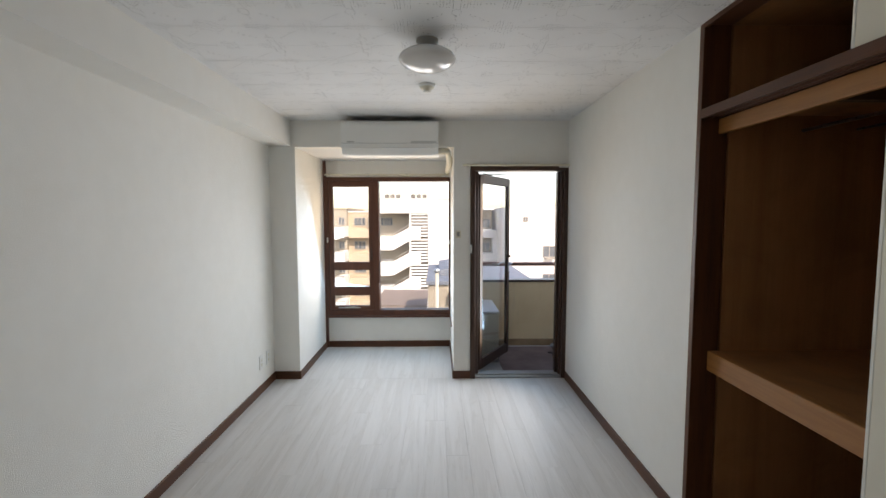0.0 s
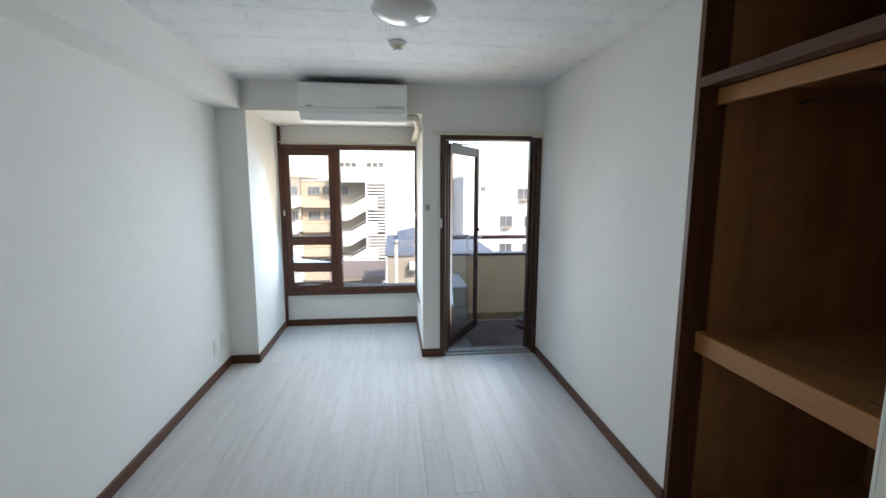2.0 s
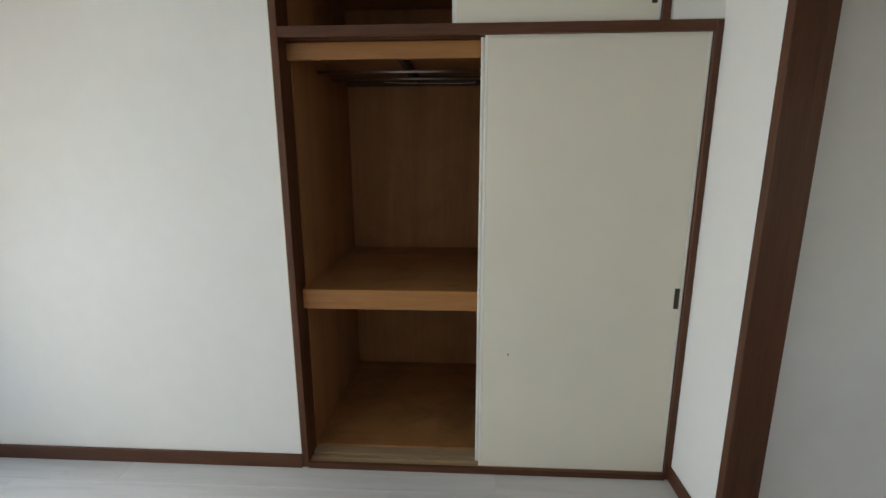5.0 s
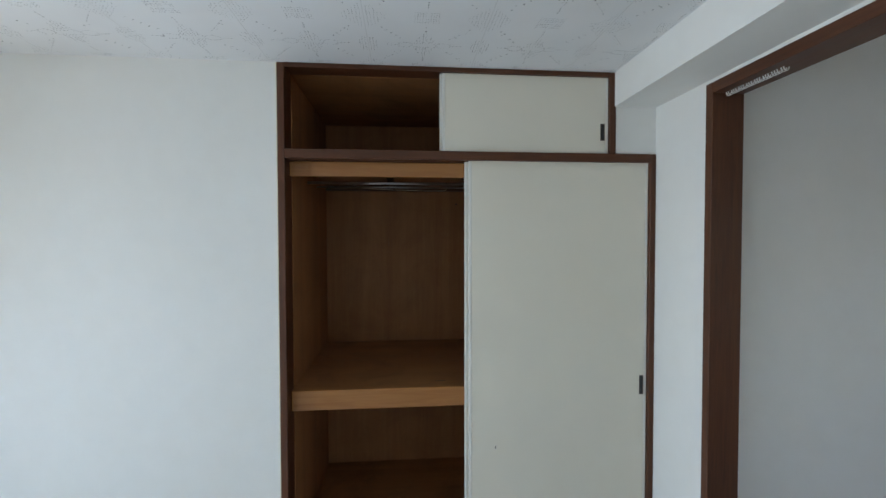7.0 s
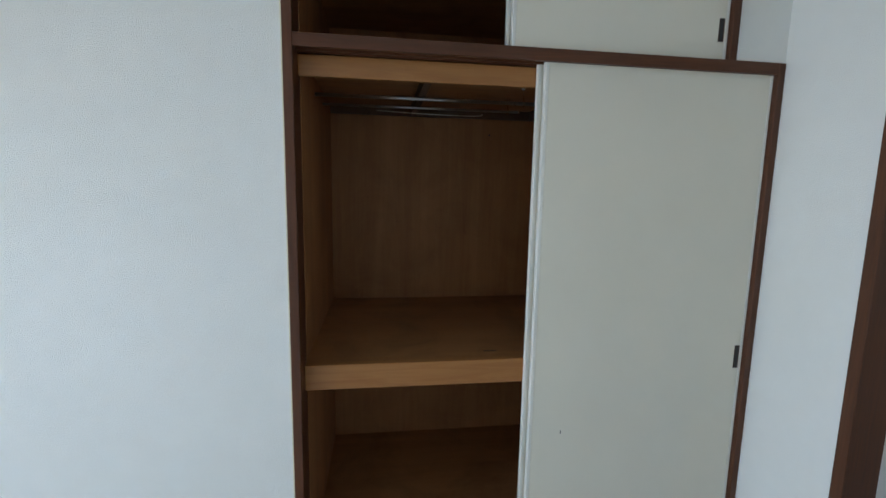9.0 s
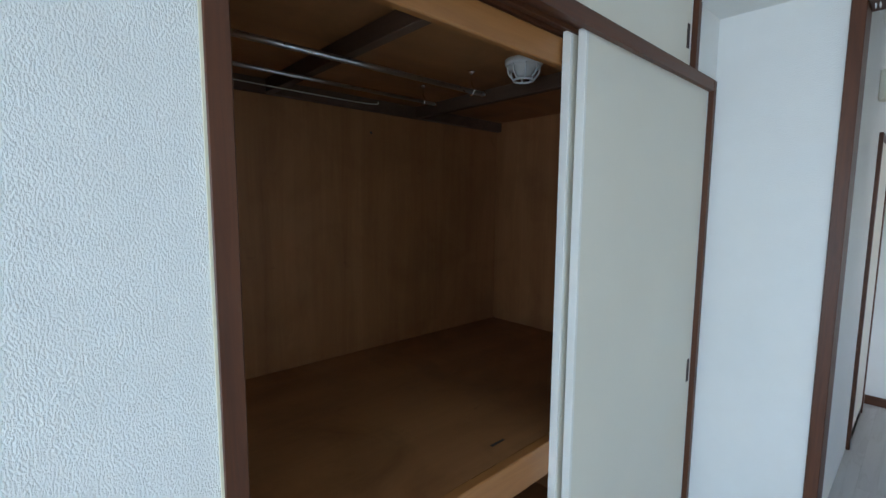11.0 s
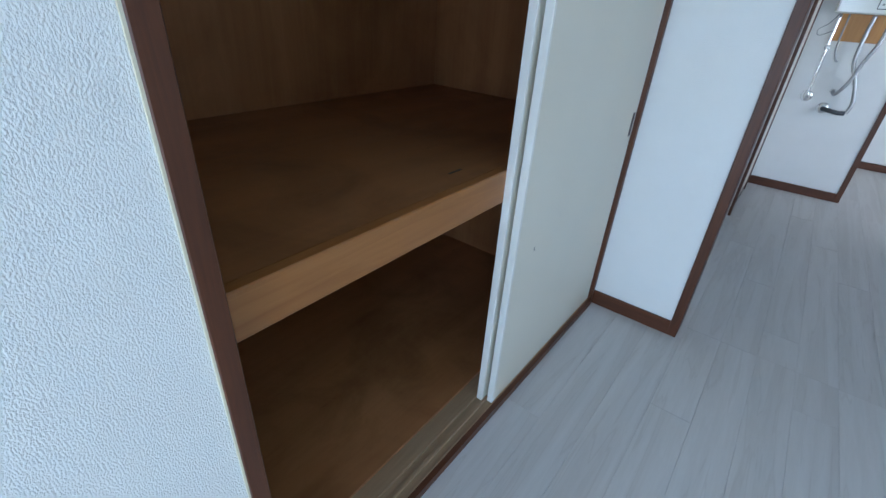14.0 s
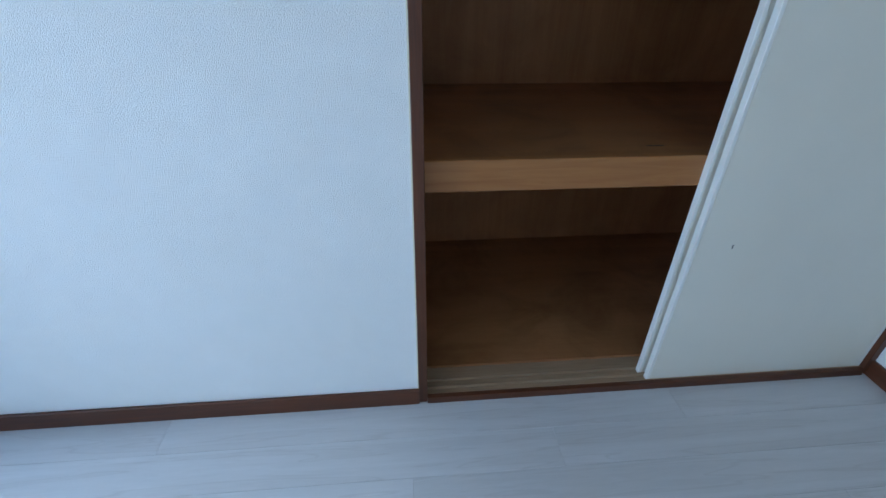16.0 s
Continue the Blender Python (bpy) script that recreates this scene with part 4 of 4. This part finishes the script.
def far_window(house, x0, x1, z0, z1, y, bars=1):
    f = part("window", boxes([(x0, x1, y - 0.06, y + 0.05, z1 - 0.07, z1), (x0, x1, y - 0.09, y + 0.05, z0, z0 + 0.08), (x0, x0 + 0.07, y - 0.06, y + 0.05, z0, z1), (x1 - 0.07, x1, y - 0.06, y + 0.05, z0, z1)] + [(x0 + (x1 - x0) * (i + 1) / (bars + 1) - 0.035, x0 + (x1 - x0) * (i + 1) / (bars + 1) + 0.035, y - 0.05, y + 0.05, z0, z1) for i in range(bars)]), far_frame, house)
    part("pane", box(x0 + 0.05, x1 - 0.05, y - 0.02, y + 0.0, z0 + 0.05, z1 - 0.05), far_glass, f)
    return f


def slanted(x0, x1, lo0, hi0, lo1, hi1, y0, y1):
    """An upright slab whose top and bottom slope from x0 to x1."""
    bm = bmesh.new()
    v = [bm.verts.new(p) for p in ((x0, y0, lo0), (x1, y0, lo1), (x1, y0, hi1), (x0, y0, hi0), (x0, y1, lo0), (x1, y1, lo1), (x1, y1, hi1), (x0, y1, hi0))]
    for q in ((0, 1, 2, 3), (7, 6, 5, 4), (0, 4, 5, 1), (1, 5, 6, 2), (2, 6, 7, 3), (3, 7, 4, 0)):
        bm.faces.new([v[i] for i in q])
    bmesh.ops.recalc_face_normals(bm, faces=bm.faces)
    return bm


Y = 48.0
stairs = thing("apartment_building", "white apartment building with an open zigzag stair and louvres", "building", (-3, 52, GZ))
part("wall", box(-2.17, 1.55, Y, 60, GZ, 3.35), white_render, stairs)
# Recess of the white building, its shade put into a darker beige.
part("wall", box(-7.75, -2.17, Y + 2.4, 60, GZ, 3.35), beige_render, stairs, "wall behind the stair with its shade put into the beige")
part("upper_wall", box(-7.75, -2.17, Y, Y + 2.4, 1.87, 3.35), white_render, stairs)
part("roof", box(-7.85, 1.65, Y - 0.08, 60.1, 3.35, 3.47), white_render, stairs)
for i in range(3):
    for x in (-6.88, -4.02):
        v = part("roof_vent", box(x + i * 0.62, x + i * 0.62 + 0.48, Y + 0.1, Y + 0.9, 3.47, 3.92, 0.02), far_frame, stairs)
        part("louvre", boxes([(x + i * 0.62 + 0.03, x + i * 0.62 + 0.45, Y + 0.09, Y + 0.1, 3.52 + k * 0.1, 3.57 + k * 0.1) for k in range(4)]), M["dark"], v)
part("column", box(-4.22, -4.05, Y + 0.05, Y + 0.3, GZ, 1.87), white_render, stairs)
for k in range(4):
    z = -0.68 - 2.78 * k
    part("landing", box(-7.45, -6.05, Y + 0.0, Y + 2.4, z - 1.5, z, 0.02), white_render, stairs)
    part("stair_flight", slanted(-6.05, -4.17, z - 1.5, z, z - 0.45, z + 1.03, Y + 0.0, Y + 0.16), white_render, stairs)
    part("landing", box(-4.17, -3.0, Y - 0.02, Y + 0.3, z - 0.42, z + 1.03, 0.02), white_render, stairs)
    rail = part("handrail", tube([(-7.4, Y + 0.08, z + 0.28), (-6.05, Y + 0.08, z + 0.28), (-4.2, Y + 0.08, z + 1.32)], 0.035, 6), far_frame, stairs)
    for x, dz in ((-7.4, 0), (-6.7, 0), (-6.05, 0), (-5.4, 0.36), (-4.8, 0.70)):
        part("baluster", tube([(x, Y + 0.08, z + dz), (x, Y + 0.08, z + 0.28 + dz)], 0.025, 5), far_frame, rail)
    far_window(stairs, -7.6, -6.2, z + 1.12, z + 2.09, Y + 2.38, 3)
    for s in range(8):
        zz = z + 2.45 - s * 0.335
        part("louvre_slat", box(-4.03, -2.19, Y + 0.1, Y + 0.34, zz - 0.10, zz + 0.06), white_render, stairs)
# Darker sheet added behind the slats to stand in for the shade there.
part("louvre_shade", box(-4.05, -2.17, Y + 0.9, Y + 1.0, GZ, 1.87), far_frame, stairs)

rose = thing("apartment_building", "sand and beige apartment building with stepped balconies", "building", (-11, 52, GZ))
part("wall", box(-16.5, -8.0, Y + 3.0, 62, GZ, 2.0), rose_render, rose)
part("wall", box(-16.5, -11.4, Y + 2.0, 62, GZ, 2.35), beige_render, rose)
part("roof", box(-16.6, -7.9, Y + 2.9, 62.1, 2.0, 2.14), white_render, rose)
part("roof", box(-16.6, -11.3, Y + 1.9, 62.1, 2.35, 2.5), rose_render, rose)
for k in range(4):
    z = 0.35 - 2.72 * k
    b = part("balcony", box(-14.5, -12.4, Y + 0.2, Y + 2.0, z - 1.45, z, 0.02), rose_render, rose)
    b = part("balcony", slanted(-12.4, -11.2, z - 1.4, z + 0.0, z - 1.05, z + 0.12, Y - 0.5, Y + 2.0), white_render, rose)
    part("railing", boxes([(-12.4 + 0.17 * i, -12.3 + 0.17 * i, Y - 0.5, Y - 0.46, z, z + 0.18) for i in range(7)]), far_frame, b)
    part("balcony", box(-11.2, -8.0, Y + 1.9, Y + 3.0, z - 1.25, z - 0.35, 0.02), rose_render, rose)
    far_window(rose, -10.75, -9.4, z + 0.1, z + 1.06, Y + 2.96, 2)
    far_window(rose, -9.1, -8.2, z + 0.1, z + 1.06, Y + 2.96, 1)
    far_window(rose, -12.3, -11.6, z + 0.2, z + 1.1, Y + 1.96, 1)

block = thing("apartment_building", "cream apartment block with recessed balconies and grey windows", "building", (4, 54, GZ))
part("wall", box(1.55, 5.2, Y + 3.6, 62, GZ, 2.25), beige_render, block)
part("roof", box(1.45, 5.35, Y + 2.2, 62.1, 2.25, 2.45), white_render, block)
part("penthouse", box(2.3, 3.6, Y + 5, Y + 8, 2.45, 2.95, 0.02), beige_render, block)
part("wing", box(5.2, 6.15, Y + 2.5, 60, GZ, -0.1), white_render, block)
for k in range(4):
    z = -2.75 * k
    part("balcony", box(1.55, 5.2, Y + 2.2, Y + 3.6, z - 0.95, z + 0.05, 0.02), white_render, block)
    for x in (1.95, 4.05):
        far_window(block, x, x + 0.95, z + 0.15, z + 1.25, Y + 3.56, 1)

WBY = 44.0
s44 = (WBY + 0.3) / (48 + 0.3)


def w44(x, z):
    return -1.21 + (x + 1.21) * s44, 1.57 + (z - 1.57) * s44


big = thing("apartment_building", "plain white apartment building with small dark windows", "building", (10, 46, GZ))
bx0, _ = w44(6.3, 0)
bx1, bz1 = w44(16.8, 2.35)
part("wall", box(bx0, bx1, WBY, 56, GZ, bz1), white_render, big)
part("roof", box(bx0 - 0.08, bx1 + 0.08, WBY - 0.08, 56.1, bz1, bz1 + 0.14), white_render, big)
for x0, x1, z0, z1 in ((10.4, 11.85, -3.0, -1.72), (13.2, 15.2, -3.0, -1.78), (12.3, 13.8, 0.05, 1.25), (10.4, 11.85, -6.1, -4.8), (13.0, 15.1, -6.1, -4.8), (8.2, 8.75, 0.95, 1.45)):
    a, c = w44(x0, z0)
    b, d = w44(x1, z1)
    far_window(big, a, b, c, d, WBY, 1)
    if x1 - x0 > 1:
        part("awning", box(a + 0.2, b - 0.2, WBY - 0.5, WBY - 0.06, c - 0.12, c - 0.04), far_frame, big)

low = thing("tiled_house", "low house with a brown tiled roof below the window", "house", (-4, 30, GZ))
part("wall", box(-5.2, -2.1, 28.5, 34, GZ, -4.5), beige_render, low)
part("roof", slanted(-5.4, -1.9, -4.5, -4.25, -4.5, -4.25, 28.2, 34.3), roof_tile, low)
for i in range(24):
    part("roof_rib", box(-5.35 + i * 0.145, -5.29 + i * 0.145, 28.15, 34.3, -4.25, -4.19), roof_tile, low)
shed = thing("low_building", "low cream building with a grey metal roof", "building", (0.5, 21, GZ))
part("wall", box(-1.62, 3.2, 20, 27, GZ, -1.62), beige_render, shed)
part("roof", box(-1.72, 3.3, 19.9, 27.1, -1.62, -1.45, 0.01), roof_grey, shed)
part("upper_roof", slanted(-1.1, 1.0, -1.45, -1.2, -1.45, -0.75, 22, 27), roof_grey, shed)
cond = part("condenser", box(-0.62, -0.28, 19.6, 19.9, -2.2, -1.85, 0.02), M["white"], shed)
part("bracket", box(-0.66, -0.24, 19.6, 20.0, -2.26, -2.2), far_frame, cond)
pole = thing("vent_pipe", "pale vent pipe with a round cap beside the low building", "pipe", (-1.2, 18.5, GZ))
part("shaft", tube([(-1.22, 18.5, GZ), (-1.22, 18.5, -0.86)], 0.075, 14), plain("pale_pipe", (0.50, 0.45, 0.36), 0.5), pole)
part("cap", lathe([(0, -0.66), (0.08, -0.68), (0.13, -0.76), (0.12, -0.84), (0.075, -0.87)], 20, (-1.22, 18.5, 0)), M["silver"], pole)

far = thing("far_block", "distant grey apartment block with rows of dark windows", "building", (46, 115, GZ))
s = 115 / 48
fx0, fx1, fz1 = -1.2 + 19.0 * s, -1.2 + 23.5 * s, 1.57 + 1.75 * s
part("wall", box(fx0, fx1, 115, 130, GZ, fz1), plain("grey_render", (0.34, 0.33, 0.33), 0.8), far)
for k in range(6):
    part("balcony", box(fx0, fx1, 113.8, 115, fz1 - 1.3 - 2.7 * k, fz1 - 0.4 - 2.7 * k), white_render, far)
step = thing("stepped_building", "cream stepped apartment building with terraces", "building", (30, 75, GZ))
s = 78 / 48
for i, (x0, x1, z1) in enumerate(((17.3, 20.8, 1.0), (17.5, 20.0, 1.6), (18.3, 22.8, 0.4))):
    part("wall", box(-1.2 + x0 * s, -1.2 + x1 * s, 78 + i * 2.0, 92, GZ, 1.57 + (z1 - 1.57) * s), beige_render if i % 2 else white_render, step)
for i in range(3):
    for k in range(2):
        far_window(step, -1.2 + (17.6 + i * 0.95) * s, -1.2 + (18.2 + i * 0.95) * s, 1.57 + (-0.35 - 0.95 * k - 1.57) * s, 1.57 + (0.2 - 0.95 * k - 1.57) * s, 78, 1)
hall = thing("long_hall", "long low grey hall with a pale metal roof", "building", (30, 62, GZ))
s = 62 / 48
part("wall", box(-1.2 + 17.2 * s, -1.2 + 26 * s, 62, 74, GZ, 1.57 - 3.1 * s), plain("hall_wall", (0.50, 0.54, 0.60), 0.6), hall)
part("roof", box(-1.2 + 17.1 * s, -1.2 + 26.2 * s, 61.5, 74.5, 1.57 - 3.1 * s, 1.57 - 2.5 * s), roof_grey, hall)
for i in range(5):
    far_window(hall, -1.2 + (18 + i * 1.3) * s, -1.2 + (18.9 + i * 1.3) * s, 1.57 - 4.2 * s, 1.57 - 3.5 * s, 62, 1)

leaf_mats = [plain("autumn_leaf", (0.52, 0.36, 0.05), 0.6, vary=0.35, scale=2), plain("green_leaf", (0.16, 0.20, 0.05), 0.6, vary=0.35, scale=2)]
bark = plain("bark", (0.12, 0.09, 0.07), 0.9, vary=0.3, scale=8)


def tree(x, y, top, r, mat, label):
    rng = random.Random(int(x * 31 + y * 7))
    t = thing("tree", label, "tree", (x, y, GZ), "street trees")
    h = top - GZ
    bm = bmesh.new()
    trunk = [(x, y, GZ), (x + 0.1, y, GZ + h * 0.3), (x - 0.05, y + 0.1, GZ + h * 0.55), (x, y, GZ + h * 0.8)]
    for pts, w in [(curve(trunk, 4), 0.2)] + [(curve([(x, y, GZ + h * 0.4), (x + r * 0.5 * math.cos(a), y + r * 0.5 * math.sin(a), GZ + h * 0.6), (x + r * 0.8 * math.cos(a), y + r * 0.8 * math.sin(a), GZ + h * 0.75)], 4), 0.08) for a in (0.3, 1.7, 2.9, 4.2, 5.3)]:
        b2 = tube(pts, w, 7)
        me = bpy.data.meshes.new("tmp")
        b2.to_mesh(me), b2.free()
        bm.from_mesh(me)
        bpy.data.meshes.remove(me)
    part("trunk", bm, bark, t)
    verts, faces = [], []
    lumps = [(rng.gauss(0, 0.5) * r, rng.gauss(0, 0.5) * r, GZ + h * (0.70 + 0.24 * rng.random()), r * rng.uniform(0.28, 0.5)) for _ in range(16)]
    for _ in range(2600):
        lx, ly, lz, lr = rng.choice(lumps)
        d = Vector((rng.gauss(0, 1), rng.gauss(0, 1), rng.gauss(0, 0.8))).normalized() * lr * rng.uniform(0.7, 1.05)
        p = Vector((x + lx, y + ly, lz)) + d
        u = Vector((rng.gauss(0, 1), rng.gauss(0, 1), rng.gauss(0, 1))).normalized() * 0.13
        v = u.orthogonal().normalized() * 0.08
        i = len(verts)
        verts += [p - u, p + v, p + u, p - v]
        faces.append((i, i + 1, i + 2, i + 3))
    me = bpy.data.meshes.new("crown")
    me.from_pydata([tuple(v) for v in verts], [], faces)
    me.materials.append(mat)
    c = new("crown", me)
    c.parent, c.matrix_parent_inverse = t, t.matrix_basis.inverted()


for i, (x, y, top, r) in enumerate(((20.2, 52, -2.6, 1.9), (22.6, 53, -2.0, 2.3), (25.2, 52.5, -2.3, 2.2), (21.0, 48, -4.3, 2.0), (24.0, 48.5, -4.0, 2.2))):
    tree(x, y, top, r, leaf_mats[i % 2], "street tree with yellowing autumn leaves" if i % 2 == 0 else "leafy green street tree beside the road")

# ---- holes of the ceiling board ----
rng = random.Random(5)
verts, faces = [], []


def hole(x, y, r=0.0028):
    if not (W + 0.215 < x < -0.01 and 0.22 < y < N - 0.01):
        return
    if (x + 1.268) ** 2 + (y - 1.97) ** 2 < 0.06 ** 2:
        return
    i = len(verts)
    verts.extend((x + r * math.cos(a), y + r * math.sin(a), H - 0.0006) for a in (0, 1.047, 2.094, 3.142, 4.189, 5.236))
    faces.append(tuple(range(i + 5, i - 1, -1)))


TS = 0.4545
HALF = TS / 2
MOTIF = []                                        # one quarter of a board's pattern: (along, across, radius)
for k in range(8):                                # half of the flower's looped petal
    a = math.pi * (k + 0.5) / 8 - math.pi / 2
    MOTIF.append((0.021 * math.cos(a), 0.078 + 0.030 * math.sin(a), 0.0029))
for k in range(7):                                # the flower's fan, narrowing outwards
    MOTIF += [(0.016 + 0.0135 * k, 0.006 + 0.012 * m + 0.0015 * k * (m > 0), 0.0030) for m in range(max(1, 4 - (k + 1) // 2))]
MOTIF += [(0.122 + 0.016 * k, 0.0, 0.0034) for k in range(3)]
MOTIF += [(0.0, 0.118 + 0.015 * k, 0.0030) for k in range(3)]
for k in range(5):                                # a slanting chain of wider holes with small nicks beside them
    MOTIF.append((0.062 + 0.021 * k, 0.098 + 0.017 * k, 0.0040))
    if k % 2:
        MOTIF.append((0.054 + 0.021 * k, 0.106 + 0.017 * k, 0.0026))
for k in range(3):                                # short columns along the joints
    MOTIF += [(HALF - 0.010 - 0.012 * k, 0.005 + 0.0098 * m, 0.0026) for m in range(5)]
    MOTIF += [(0.006 + 0.0125 * m, HALF - 0.010 - 0.0115 * k, 0.0026) for m in range(5 if k < 2 else 3)]
for k in range(6):                                # the stepped cross at the boards' corners
    MOTIF += [(HALF - 0.010 - 0.014 * k, HALF - 0.012 - 0.0125 * m, 0.0024) for m in range(6 - k)]
for i in range(-7, 1):
    for j in range(0, 9):
        cx, cy = (i + 0.5) * TS, (j + 0.5) * TS
        for u, v, r in MOTIF:
            for su in (-1, 1):
                for sv in (-1, 1):
                    if rng.random() < 0.93:
                        hole(cx + su * u + rng.gauss(0, 0.0008), cy + sv * v + rng.gauss(0, 0.0008), r * rng.uniform(0.5, 0.86))
# Flat discs on the uncut board; the holes' shade is their dark colour.
me = bpy.data.meshes.new("ceiling_holes")
me.from_pydata(verts, [], faces)
me.materials.append(plain("hole_shadow", (0.035, 0.03, 0.03), 0.9))
tagged(new("ceiling_holes", me), "small dark holes in patterns over the ceiling board", "ceiling", kind="stuff")
seams = bmesh.new()
for j in range(1, 9):
    put(seams, W + 0.206, -0.001, j * TS - 0.0008, j * TS + 0.0008, H - 0.0005, H + 0.001)
structure("ceiling_seams", seams, plain("seam_grey", (0.58, 0.58, 0.57), 0.9), "fine grey joints between the ceiling boards")

PW, PL = 0.1455, 1.82
PX = -0.437
board_meshes = {}


def board(x0, x1, y0, y1):
    key = (round(x1 - x0, 4), round(y1 - y0, 4))
    if key not in board_meshes:
        bm = box(0, key[0], 0, key[1], -0.012, 0.0, 0.0008)
        me = bpy.data.meshes.new("plank")
        bm.to_mesh(me), bm.free()
        me.materials.append(M["plank"])
        board_meshes[key] = me
    o = new("plank", board_meshes[key])
    o.parent = subfloor
    o.matrix_basis = Matrix.Translation((x0, y0, 0))


def lay(x0, x1, y0, y1):
    i = math.floor((x0 - PX) / PW)
    while PX + i * PW < x1 - 1e-4:
        a, b = max(x0, PX + i * PW), min(x1, PX + (i + 1) * PW)
        off = (i * 0.73) % 1 * PL
        j = math.floor((y0 - off) / PL)
        while off + j * PL < y1 - 1e-4:
            c, d = max(y0, off + j * PL), min(y1, off + (j + 1) * PL)
            if b - a > 0.004 and d - c > 0.004:
                board(a + 0.0002, b - 0.0002, c + 0.0002, d - 0.0002)
            j += 1
        i += 1


lay(W, 0.0, -0.11, N)
lay(AW, AE, N, AN)
lay(-3.2, KE, -4.3, -0.11)
